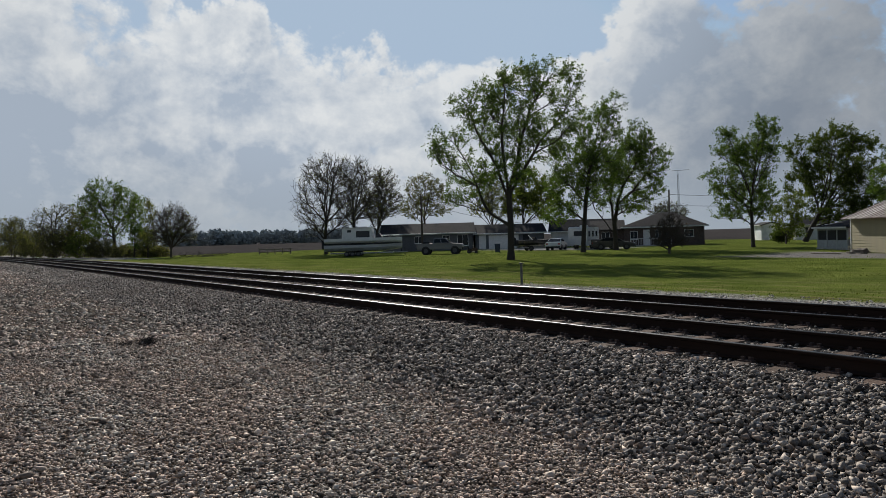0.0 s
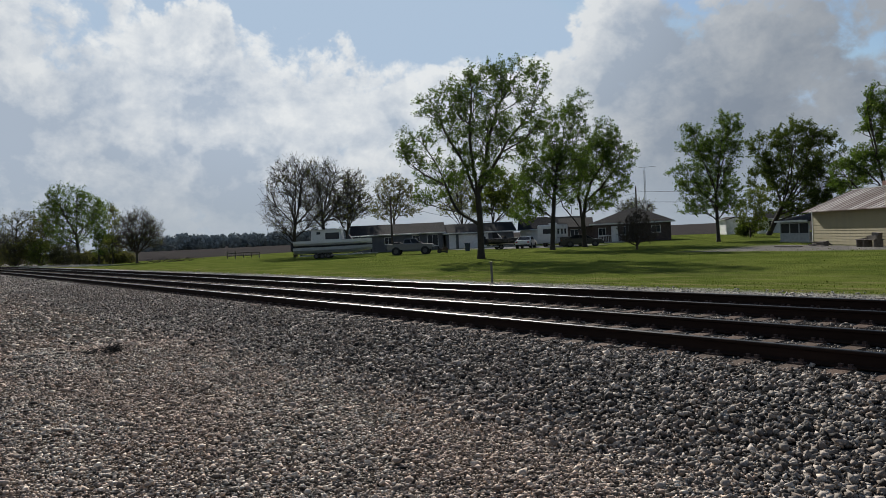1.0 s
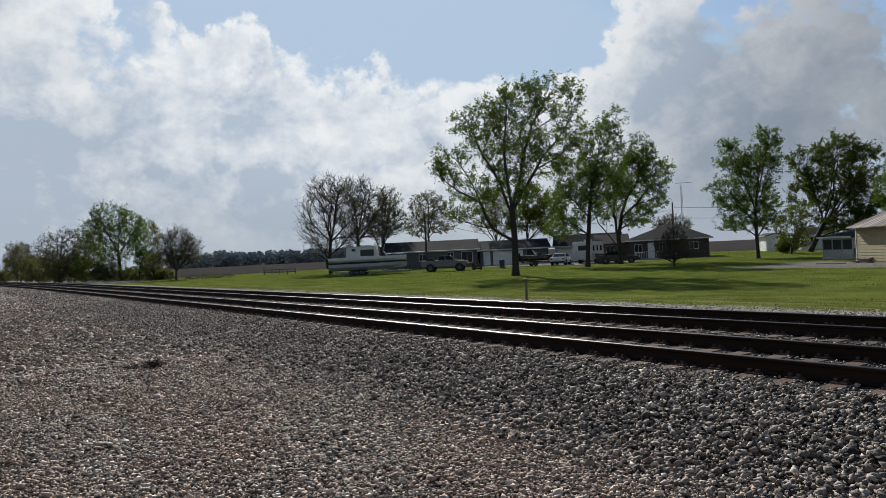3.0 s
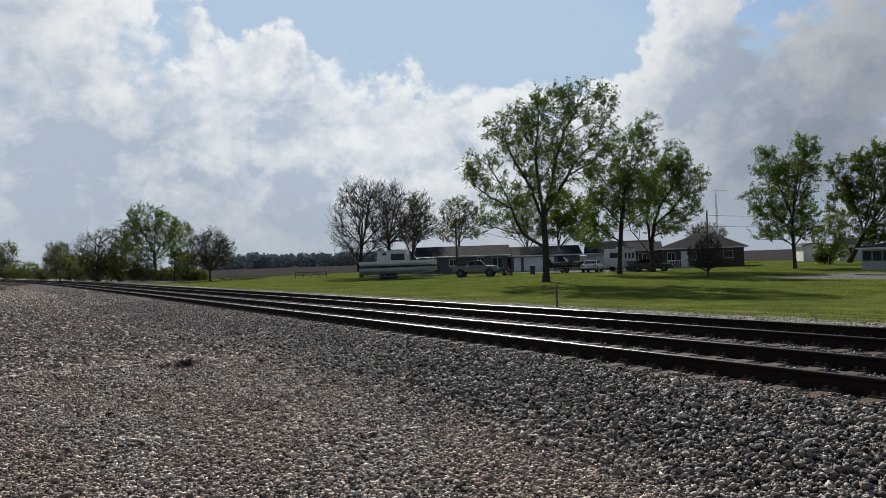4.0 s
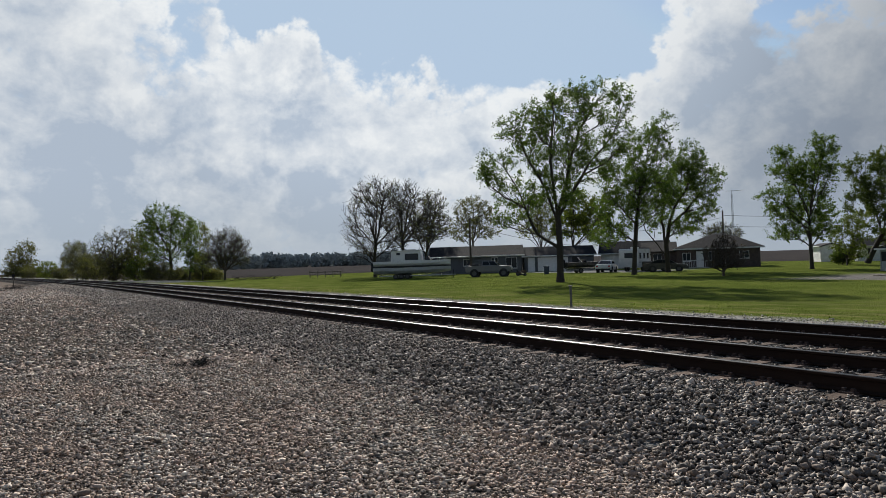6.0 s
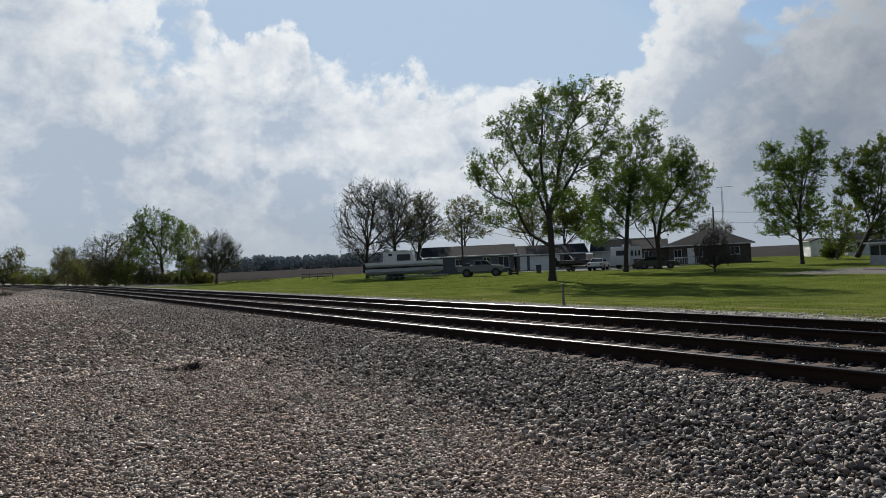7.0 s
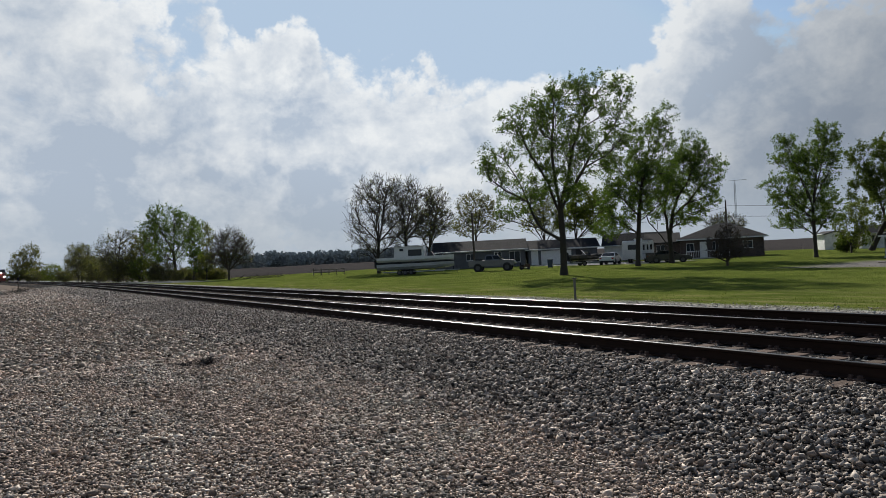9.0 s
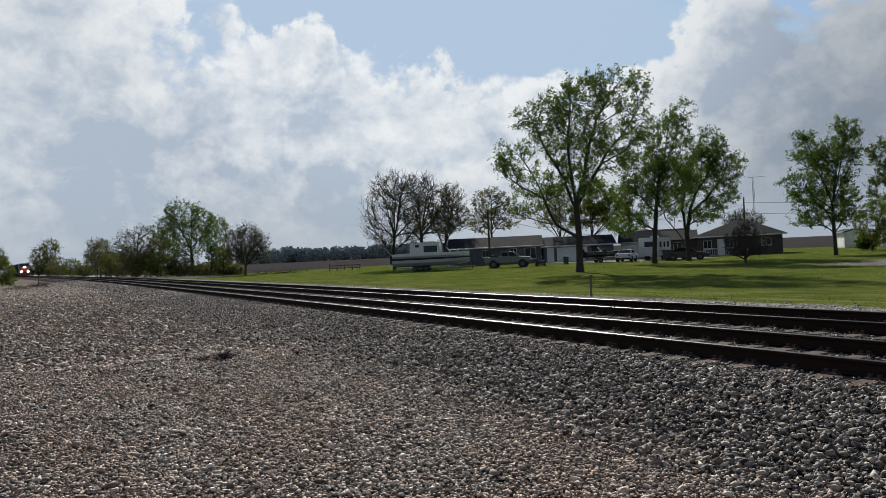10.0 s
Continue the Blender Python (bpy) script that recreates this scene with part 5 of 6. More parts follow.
brick_house()
house("garage", (-82.5, 77.0), (-75.5, 83.6), 7.0, 2.3, 3.9, M_WHITE_SIDING, M_SHINGLE, "pale detached garage with a gabled roof", [], [(1.0, 4.0, 0.05, 2.0, None, 4, "garage_door")], "garage")
house("shed", (-70.2, 109.8), (-66.6, 106.8), 3.0, 2.3, 2.7, M_WHITE_SIDING, M_SHINGLE, "small white shed behind the lawn", [], [(0.5, 1.6, 0.05, 2.0)], "shed", 0.2)
house("house", (-60.6, 106.2), (-57.2, 108.6), 5.0, 2.2, 3.2, M_WHITE_SIDING, M_SHINGLE, "white house half hidden behind the large tree", [(1.2, 2.1, 0.9, 1.9)], [])


# ---- yellow garage, gazebo and yard clutter ----
M_CREAM = simple("cream_lap_board", (0.27, 0.232, 0.125), 0.6, 0, 0.10, 1.5, 0.1)
M_OLDROOF = material("weathered_metal_roof", lambda n: n.surface(
    n.mix(n.ramp(n.noise(n.vec("MULTIPLY", n.coord(), (1.3, 0.12, 0.12)), 1.0, 4), 0.42, 0.58), (0.12, 0.085, 0.07), (0.36, 0.33, 0.30)), 0.55, 0.5,
    n.bump(n.noise(n.coord(), 14.0, 3), 0.2, 0.01)))
# copy of the white trim, darkened for the shade over the screened porch
M_SHADED_WHITE = simple("shaded_white_paint", (0.36, 0.37, 0.37), 0.7, 0, 0.15)
M_OLDWOOD = simple("old_grey_wood", (0.17, 0.145, 0.12), 0.9, 0, 0.35, 6, 0.5)
M_RED = simple("dull_red_brick", (0.16, 0.075, 0.055), 0.9, 0, 0.3, 8, 0.4)


def yellow_garage():
    p0, p1 = (-27.9, 56.3), (-16.5, 47.1)
    length, depth = math.hypot(p1[0] - p0[0], p1[1] - p0[1]), 6.8
    turn = math.atan2(p1[1] - p0[1], p1[0] - p0[0])
    ob = thing("garage", Matrix.Translation((*p0, -0.25)) @ Matrix.Rotation(turn, 4, "Z"), "cream yellow garage with lap siding and a streaked metal roof", "garage")
    eave, ridge = 2.62, 3.95
    core = part("wall", boxed(0, length, 0.02, depth, -0.1, eave), M_CREAM, ob)
    for i in range(13):
        z = 0.05 + i * 0.2
        part("siding_board", prism([(0, 0), (0.034, 0), (0.012, 0.196), (0, 0.196)], 0, length), M_CREAM, core).matrix_local = pose(0, 0.02, z, 0, 0, -90) @ Matrix.Diagonal((1, 1, 1, 1))
    part("wall", gable_end(depth, -0.1, eave - 0.02, ridge - 0.03, -0.004, 0.12), M_CREAM, ob)
    part("wall", gable_end(depth, -0.1, eave - 0.02, ridge - 0.03, length - 0.12, length + 0.004), M_CREAM, ob)
    part("corner_board", boxed(-0.02, 0.09, -0.03, -0.016, -0.1, eave), M_TRIM, ob)
    roof = part("roof", gable_roof(length, depth, eave, ridge, 0.5, 0.06), M_OLDROOF, ob, "streaked rusty metal roof")
    s = (ridge - eave) / (depth / 2)
    run = math.hypot(depth / 2 + 0.5, s * (depth / 2 + 0.5))
    for i in range(24):
        x = -0.3 + i * (length + 0.6) / 23
        rib = part("roof_rib", boxed(-0.025, 0.025, 0, run, 0.0, 0.035), M_OLDROOF, roof)
        rib.matrix_local = pose(x, -0.5, eave - s * 0.5 + 0.062, math.degrees(math.atan(s)), 0, 0)
    part("ridge_cap", boxed(-0.36, length + 0.36, depth / 2 - 0.14, depth / 2 + 0.14, ridge + 0.055, ridge + 0.10), M_TRIM, roof, "pale metal ridge cap")
    part("chimney", boxed(2.6, 3.2, depth / 2 + 0.5, depth / 2 + 1.1, 3.2, 4.45), M_RED, ob, "short red brick chimney")


yellow_garage()


def gazebo():
    p0, p1 = (-34.0, 63.0), (-30.4, 60.8)
    length = math.hypot(p1[0] - p0[0], p1[1] - p0[1])
    ob = thing("screened_porch", Matrix.Translation((*p0, -0.25)) @ Matrix.Rotation(math.atan2(p1[1] - p0[1], p1[0] - p0[0]), 4, "Z"),
               "small white screened porch with a dark low roof", "gazebo")
    d = 3.2
    part("floor_slab", boxed(-0.1, length + 0.1, -0.1, d + 0.1, -0.1, 0.12), M_CONCRETE, ob)
    for y in (0, d):
        for i in range(4):
            x = length * i / 3
            part("post", boxed(x - 0.05, x + 0.05, y - 0.05, y + 0.05, 0.12, 1.75), M_SHADED_WHITE, ob)
    for i in range(3):
        a, b = length * i / 3 + 0.055, length * (i + 1) / 3 - 0.055
        part("lower_panel", boxed(a, b, -0.025, 0.025, 0.14, 0.78), M_SHADED_WHITE, ob, "white boarded panel")
        # dark sheet fills each screen opening in place of the shade inside
        part("screen", boxed(a, b, -0.006, 0.006, 0.785, 1.6), M_DARK, ob, "dark sheet painting the shaded screen opening")
        part("lower_panel", boxed(a, b, d - 0.025, d + 0.025, 0.14, 0.78), M_SHADED_WHITE, ob)
    part("side_panel", boxed(-0.025, 0.025, 0.055, d - 0.055, 0.14, 0.78), M_SHADED_WHITE, ob)
    part("top_beam", boxed(-0.06, length + 0.06, -0.06, 0.06, 1.605, 1.76), M_SHADED_WHITE, ob)
    part("top_beam", boxed(-0.06, length + 0.06, d - 0.06, d + 0.06, 1.605, 1.76), M_SHADED_WHITE, ob)
    roof = part("roof", hip_roof(length, d, 1.765, 2.45, 0.35, 0.1), M_SHINGLE, ob)
    part("fascia", boxed(-0.36, length + 0.36, -0.385, -0.355, 1.74, 1.88), M_TRIM, roof, "white eave board")


gazebo()


def clutter(name, at, label, category, boxes, mat):
    ob = thing(name, pose(*at), label, category)
    for nm, b, rot in boxes:
        q = part(nm, boxed(-b[0] / 2, b[0] / 2, -b[1] / 2, b[1] / 2, 0, b[2], bevel=0.01), mat)
        q.parent = ob
        q.matrix_local = pose(*rot)
    return ob


clutter("lumber_pile", (-25.6, 52.6, -0.25, 0, 0, -30), "dark pile of scrap boards beside the yellow garage", "lumber",
        [("board", (1.9 - 0.1 * i, 0.22, 0.07), (0.03 * i, 0.18 * (i % 3) - 0.2, 0.075 * (i // 2), 0, 0, 7 * (i % 4) - 9)) for i in range(9)], M_OLDWOOD)
clutter("firewood_rack", (-21.1, 49.8, -0.25, 0, 0, -35), "low rack of dark firewood logs under a grey sheet", "firewood",
        [("leg", (0.08, 0.6, 0.45), (-0.9, 0, 0)), ("leg", (0.08, 0.6, 0.45), (-0.2, 0, 0)), ("leg", (0.08, 0.6, 0.45), (0.9, 0, 0)),
         ("shelf", (2.0, 0.65, 0.06), (0, 0, 0.45)), ("log", (0.9, 0.3, 0.22), (0.45, 0, 0.51, 0, 0, 5)), ("log", (0.5, 0.35, 0.4), (0.6, 0.1, 0.51, 0, 6, 20)),
         ("sheet", (1.0, 0.6, 0.05), (-0.4, 0, 0.51, 0, -6, 0))], M_OLDWOOD)
clutter("plank", (-27.2, 51.3, -0.22, 0, 0, -20), "weathered plank lying on the gravel", "plank", [("board", (2.6, 0.2, 0.06), (0, 0, 0))], M_OLDWOOD)

# ---- posts, poles and wires ----
M_POST = simple("galvanised_post", (0.10, 0.10, 0.09), 0.55, 0.4, 0.2, 8)
M_POLE = simple("creosote_pole", (0.06, 0.048, 0.038), 0.95, 0, 0.3, 4, 0.5)
M_WIRE = simple("black_wire", (0.03, 0.03, 0.03), 0.7)
M_TOWER = simple("grey_lattice", (0.36, 0.37, 0.38), 0.5, 0.5, 0.1)
post = thing("marker_post", pose(-20.0, 17.2, -0.06), "square grey metal marker post with a cap", "post")
part("shaft", boxed(-0.032, 0.032, -0.032, 0.032, -0.05, 0.76, bevel=0.005), M_POST, post)
part("cap", boxed(-0.085, 0.085, -0.05, 0.05, 0.762, 0.795, bevel=0.006), M_POST, post)
for x, y, h, z in ((-118.0, 1.4, 1.75, 0.0), (-199.0, 17.5, 1.0, -0.1)):
    p = thing("line_post", pose(x, y, z), "thin dark marker post beside the track", "post")
    part("shaft", tubed((0, 0, -0.05), (0, 0, h), 0.07, 0.06), M_POLE, p)
    part("sign", boxed(-0.05, 0.05, -0.15, 0.15, h - 0.5, h - 0.05), M_DARK, p, "small dark sign plate")


def utility_pole(x, y, top):
    ob = thing("utility_pole", pose(x, y, -0.25), "dark wooden utility pole", "utility pole", "utility poles")
    part("shaft", tubed((0, 0, -0.1), (0, 0, top + 0.25), 0.16, 0.11, 10), M_POLE, ob)
    part("insulator", tubed((0, 0, top + 0.25), (0, 0, top + 0.4), 0.05, 0.03), M_TOWER, ob)
    return ob


utility_pole(-83.8, 54.6, 7.4)
utility_pole(-74.2, 94.3, 8.0)


def wire(a, b, sag, name="power_line"):
    a, b = Vector(a), Vector(b)
    verts, faces = [], []
    for i in range(17):
        f = i / 16
        c = a.lerp(b, f) - Vector((0, 0, sag * 4 * f * (1 - f)))
        side = (b - a).cross(Vector((0, 0, 1))).normalized()
        verts += [c + side * 0.022, c + Vector((0, 0, 0.022)), c - side * 0.022, c - Vector((0, 0, 0.022))]
        if i:
            faces += [(i * 4 - 4 + j, i * 4 - 4 + (j + 1) % 4, i * 4 + (j + 1) % 4, i * 4 + j) for j in range(4)]
    tagged(link_mesh(name, verts, faces, M_WIRE), "thin black overhead wire between poles", "wire", "overhead wires")


wire((-83.8, 54.6, 7.0), (-74.2, 94.3, 7.0), 2.0)
wire((-74.2, 94.3, 7.3), (-38.0, 118.0, 7.2), 1.0)
wire((-74.2, 94.3, 5.6), (-38.0, 118.0, 5.0), 0.6)
wire((-74.2, 94.3, 7.1), (-62.0, 82.0, 3.8), 0.5)
wire((-83.8, 54.6, 6.6), (-80.0, 74.0, 3.2), 0.8)


def antenna_tower():
    ob = thing("antenna_tower", pose(-79.2, 103.1, -0.25), "slim grey lattice mast with a flat aerial on top", "antenna")
    r, h = 0.17, 11.4
    feet = [(r * math.cos(a), r * math.sin(a)) for a in (0.3, 2.4, 4.5)]
    for x, y in feet:
        part("leg", tubed((x, y, 0), (x * 0.8, y * 0.8, h), 0.03, 0.025, 5), M_TOWER, ob)
    for i in range(28):
        z = 0.3 + i * 0.39
        bm = bmesh.new()
        for (x0, y0), (x1, y1) in zip(feet, feet[1:] + feet[:1]):
            tube(bm, (x0 * 0.9, y0 * 0.9, z), (x1 * 0.9, y1 * 0.9, z + 0.2), 0.014, sides=4)
        part("lattice", bm, M_TOWER, ob)
    part("mast", tubed((0, 0, h - 0.4), (0, 0, h + 0.6), 0.03, sides=6), M_TOWER, ob)
    boom = part("boom", tubed((-0.7, -0.6, h + 0.55), (1.4, 1.3, h + 0.6), 0.025, sides=6), M_TOWER, ob)
    for i in range(7):
        f = -0.9 + i * 0.42
        part("aerial_rod", tubed((f * 0.72 + 0.45, f * 0.62 - 0.5, h + 0.57), (f * 0.72 - 0.45, f * 0.62 + 0.5, h + 0.57), 0.012, sides=4), M_TOWER, boom)


antenna_tower()

# ---- fence, brush, weeds and marks on the lot ----
fence = thing("rail_fence", pose(-106.8, 40.3, -0.25, 0, 0, 70), "short weathered wooden rail fence at the lawn edge", "fence")
for i in range(5):
    part("post", boxed(i * 1.15 - 0.06, i * 1.15 + 0.06, -0.06, 0.06, -0.05, 1.15 - 0.08 * i), M_OLDWOOD, fence)
for z in (0.35, 0.75):
    part("rail", boxed(-0.1, 4.75, -0.09, -0.062, z, z + 0.12), M_OLDWOOD, fence)


def twig_heap(name, at, spread_x, spread_y, height, count, mat, label, category, seed, r=0.02, length=1.0):
    g = random.Random(seed)
    bm = bmesh.new()
    for _ in range(count):
        x, y = g.gauss(0, spread_x), g.gauss(0, spread_y)
        z = abs(g.gauss(0, height)) * 0.6 + r
        a, e = g.uniform(0, 6.28), g.uniform(0.05, 0.7)
        k = length * g.uniform(0.4, 1.0)
        tube(bm, (x, y, max(0.0, z - 0.2 * k)), (x + k * math.cos(a) * math.cos(e), y + k * math.sin(a) * math.cos(e), z + k * math.sin(e) * 0.6), r, r * 0.4, 4)
    ob = part(name, bm, mat)
    ob.matrix_world = pose(*at)
    tagged(ob, label, category, kind="stuff")


twig_heap("brush_pile", (-111.5, 33.0, -0.25), 0.8, 2.2, 0.5, 90, M_BARK, "low pile of cut dark branches on the grass", "brush pile", 3, 0.03, 1.3)
twig_heap("dry_weed", (-13.58, 3.04, 0.0), 0.05, 0.06, 0.10, 130, M_BARK, "flattened dark dry weed on the gravel", "weed", 4, 0.008, 0.15)
twig_heap("dry_weed", (-13.75, 2.75, 0.0), 0.20, 0.10, 0.05, 40, M_BARK, "scatter of dark dry stems on the gravel", "weed", 6, 0.007, 0.26)


def grass():
    """Short blades standing out of the lawn, thickest near the gravel edge."""
    g = np.random.default_rng(21)
    n = 30000
    x = -6 - 70 * g.uniform(0, 1, n) ** 1.3
    v = 17.7 + 30 * g.uniform(0, 1, n) ** 1.8 + 0.5 * np.sin(x * 0.7) + g.normal(0, 0.25, n)
    z = np.array([lay(a, b) for a, b in zip(x, v)])
    y = v - np.array([bend(a) for a in x])
    h = g.lognormal(math.log(0.017), 0.45, n) * (1 + 0.02 * (v - 18))
    a = g.uniform(0, 6.28, n)
    w = h * g.uniform(0.25, 0.6, n)
    base = np.stack([x, y, z], 1)
    side = np.stack([np.cos(a), np.sin(a), 0 * a], 1) * w[:, None]
    tip = np.stack([g.normal(0.3, 0.4, n) * h, g.normal(0, 0.4, n) * h, h], 1)
    p = np.stack([base - side, base + side, base + tip], 1).reshape(-1, 3)
    tagged(tri_mesh("grass", p, np.arange(n * 3).reshape(-1, 3), M_GRASS), "short green and straw-coloured lawn grass", "grass", kind="stuff")


M_GRASS = leafy("grass_blade", (0.06, 0.078, 0.019), (0.12, 0.14, 0.038), (0.22, 0.195, 0.09))
grass()

twig_heap("dry_weed", (-88.0, -0.8, 0.0), 1.6, 0.9, 0.3, 160, M_TWIG, "dry brown weeds at the lot edge", "weed", 8, 0.012, 0.7)
twig_heap("dry_weed", (-97.0, 1.2, 0.0), 1.8, 0.7, 0.4, 160, M_BARK, "tangled dark weeds at the lot edge", "weed", 9, 0.014, 0.8)

# ---- vehicles ----
def paint(name, color, rough=0.3, metal=0.0):
    return simple(name, color, rough, metal, 0.06, 2.0, Coat_Weight=0.5)


M_SILVER, M_WHITE_PAINT, M_BLACK_PAINT = paint("silver_paint", (0.13, 0.135, 0.145), 0.35, 0.4), paint("white_paint", (0.6, 0.6, 0.59)), paint("black_paint", (0.018, 0.018, 0.02))
M_TYRE, M_CHROME = simple("tyre_rubber", (0.022, 0.022, 0.022), 0.9), simple("alloy", (0.5, 0.5, 0.5), 0.35, 0.9)
M_RIM = simple("dull_rim", (0.09, 0.09, 0.09), 0.5, 0.6)
M_LAMP_RED, M_LAMP = simple("red_lens", (0.35, 0.02, 0.02), 0.2), simple("clear_lens", (0.7, 0.7, 0.7), 0.15)
M_BIN = simple("dark_blue_plastic", (0.03, 0.045, 0.075), 0.6)
M_HULL, M_CANVAS = simple("grey_hull", (0.33, 0.34, 0.35), 0.4, 0.3, 0.12, 2), simple("dark_canvas", (0.045, 0.045, 0.05), 0.9)


def wheel(parent, x, y, r, w):
    """A wheel on its axle along y: tyre with a dished rim and spokes."""
    bm = bmesh.new()
    ring = [(r * 0.62, -w / 2), (r * 0.93, -w / 2), (r, -w * 0.32), (r, w * 0.32), (r * 0.93, w / 2), (r * 0.62, w / 2)]
    n, rows = 24, []
    for i in range(n):
        a = 2 * math.pi * i / n
        rows.append([bm.verts.new((q * math.cos(a), s, q * math.sin(a))) for q, s in ring])
    for i in range(n):
        for j in range(6):
            bm.faces.new((rows[i][j], rows[i][(j + 1) % 6], rows[(i + 1) % n][(j + 1) % 6], rows[(i + 1) % n][j]))
    wh = part("wheel", bm, M_TYRE, parent, "black tyre", True)
    wh.matrix_local = pose(x, y, r)
    part("rim", tubed((0, -w * 0.36, 0), (0, w * 0.36, 0), r * 0.63, sides=18), M_RIM, wh, "dull grey rim")
    return wh


def car(name, at, outline, half, cabin, wheels, wr, mat, label, category, lamps):
    """outline: side of the lower body; cabin: side of the glasshouse; both (x, z) from the rear to the front."""
    ob = thing(name, pose(*at), label, category, "vehicles parked by the houses")
    body = part("body", prism(outline, -half, half, 0.05), mat, ob, smooth=False)
    cab = bmesh.new()
    lo = [(x, z) for x, z in cabin]
    rings = []
    for s in (-1, 1):
        rings.append([cab.verts.new((x, s * (half - 0.05 if i in (0, len(lo) - 1) else half - 0.24), z)) for i, (x, z) in enumerate(lo)])
    cab.faces.new(rings[0])
    cab.faces.new(rings[1][::-1])
    for i in range(len(lo)):
        j = (i + 1) % len(lo)
        cab.faces.new((rings[0][i], rings[1][i], rings[1][j], rings[0][j]))
    bmesh.ops.bevel(cab, geom=cab.edges[:], offset=0.03, segments=2, affect="EDGES")
    cabin_ob = part("cabin", cab, mat, ob)
    x0, x1, x2, x3 = cabin[0][0], cabin[1][0], cabin[-2][0], cabin[-1][0]
    z0, z1 = cabin[0][1], cabin[1][1]
    for s in (-1, 1):
        y0, y1 = s * (half - 0.045), s * (half - 0.225)
        for a, b in ((0.06, 0.47), (0.53, 0.94)):
            bm = bmesh.new()
            at_ = lambda f, h: (x0 + (x3 - x0) * f + ((x1 - x0) * (1 - f) - (x3 - x2) * f) * h, y0 + (y1 - y0) * h + s * 0.012, z0 + (z1 - z0) * h)
            bm.faces.new([bm.verts.new(at_(f, h)) for f, h in ((a, 0.16), (b, 0.16), (b, 0.86), (a, 0.86))])
            bmesh.ops.solidify(bm, geom=bm.faces[:], thickness=0.008)
            part("side_window", bm, M_PANE, cabin_ob)
    for (xa, xb), nm in (((x0, x1), "rear_window"), ((x3, x2), "windscreen")):
        d = -0.014 if nm == "rear_window" else 0.014
        bm = bmesh.new()
        pts = [(xa + (xb - xa) * h + d, w * ((half - 0.12) * (1 - h) + (half - 0.3) * h), z0 + (z1 - z0) * h + 0.01) for h, w in ((0.12, -1), (0.12, 1), (0.9, 1), (0.9, -1))]
        bm.faces.new([bm.verts.new(q) for q in pts])
        bmesh.ops.solidify(bm, geom=bm.faces[:], thickness=0.008)
        part(nm, bm, M_PANE, cabin_ob)
    for x in wheels:
        for s in (-1, 1):
            wheel(ob, x, s * (half - 0.08), wr, 0.24)
            part("wheel_arch", tubed((x, s * (half - 0.26), wr), (x, s * (half + 0.006), wr), wr * 1.2, sides=20), M_DARK, body)
    xr, xf, zl = lamps
    for s in (-1, 1):
        part("tail_lamp", boxed(xr - 0.02, xr + 0.05, s * half * 0.78 - 0.12, s * half * 0.78 + 0.12, zl, zl + 0.16), M_LAMP_RED, body, "red tail lamp")
        part("headlamp", boxed(xf - 0.05, xf + 0.02, s * half * 0.75 - 0.16, s * half * 0.75 + 0.16, zl - 0.05, zl + 0.1), M_LAMP, body, "clear headlamp")
    part("number_plate", boxed(xr - 0.025, xr, -0.16, 0.16, zl - 0.1, zl), M_TRIM, body, "plain pale plate")
    part("bumper", boxed(xr - 0.06, xr + 0.06, -half + 0.05, half - 0.05, zl - 0.38, zl - 0.2, bevel=0.02), M_DARK, body)
    part("bumper", boxed(xf - 0.06, xf + 0.06, -half + 0.05, half - 0.05, zl - 0.38, zl - 0.2, bevel=0.02), M_DARK, body)
    return ob


pickup = car("pickup_truck", (-69.6, 47.8, -0.25, 0, 0, 47), [(-2.9, 0.62), (2.85, 0.62), (2.95, 0.9), (2.85, 1.25), (1.25, 1.36), (-0.85, 1.36), (-0.85, 1.36), (-2.9, 1.36)], 0.98,
             [(-0.82, 1.34), (-0.7, 1.98), (0.75, 1.98), (1.45, 1.34)], (-1.75, 1.95), 0.46, M_SILVER, "lifted silver crew-cab pickup truck on the lawn", "pickup truck", (-2.9, 2.92, 1.0))
pickup.scale = (0.9, 0.9, 0.92)
part("bed", boxed(-2.8, -0.95, -0.82, 0.82, 1.355, 1.375), M_DARK, pickup, "open dark truck bed")
part("mirror", boxed(1.05, 1.2, -1.2, -0.99, 1.4, 1.6, bevel=0.02), M_DARK, pickup)
part("bed_load", boxed(-2.2, -1.3, -0.5, 0.4, 1.376, 1.58, bevel=0.05), M_CANVAS, pickup, "dark bundle in the truck bed")
car("sedan", (-65.4, 61.9, -0.25, 0, 0, 126), [(-2.3, 0.3), (2.25, 0.3), (2.35, 0.6), (2.2, 0.78), (1.0, 0.95), (-1.5, 0.98), (-2.25, 0.95), (-2.35, 0.6)], 0.9,
    [(-1.6, 0.95), (-0.55, 1.4), (0.3, 1.4), (1.25, 0.93)], (-1.4, 1.4), 0.33, M_WHITE_PAINT, "white four-door sedan parked on the drive", "car", (-2.32, 2.3, 0.68))
car("sedan", (-57.9, 63.7, -0.25, 0, 0, 40), [(-2.3, 0.3), (2.3, 0.3), (2.38, 0.55), (2.2, 0.74), (1.0, 0.9), (-1.5, 0.95), (-2.25, 0.92), (-2.38, 0.6)], 0.9,
    [(-1.85, 0.92), (-0.85, 1.38), (0.3, 1.38), (1.2, 0.88)], (-1.4, 1.42), 0.33, M_BLACK_PAINT, "black sedan parked under the tree", "car", (-2.34, 2.33, 0.66))

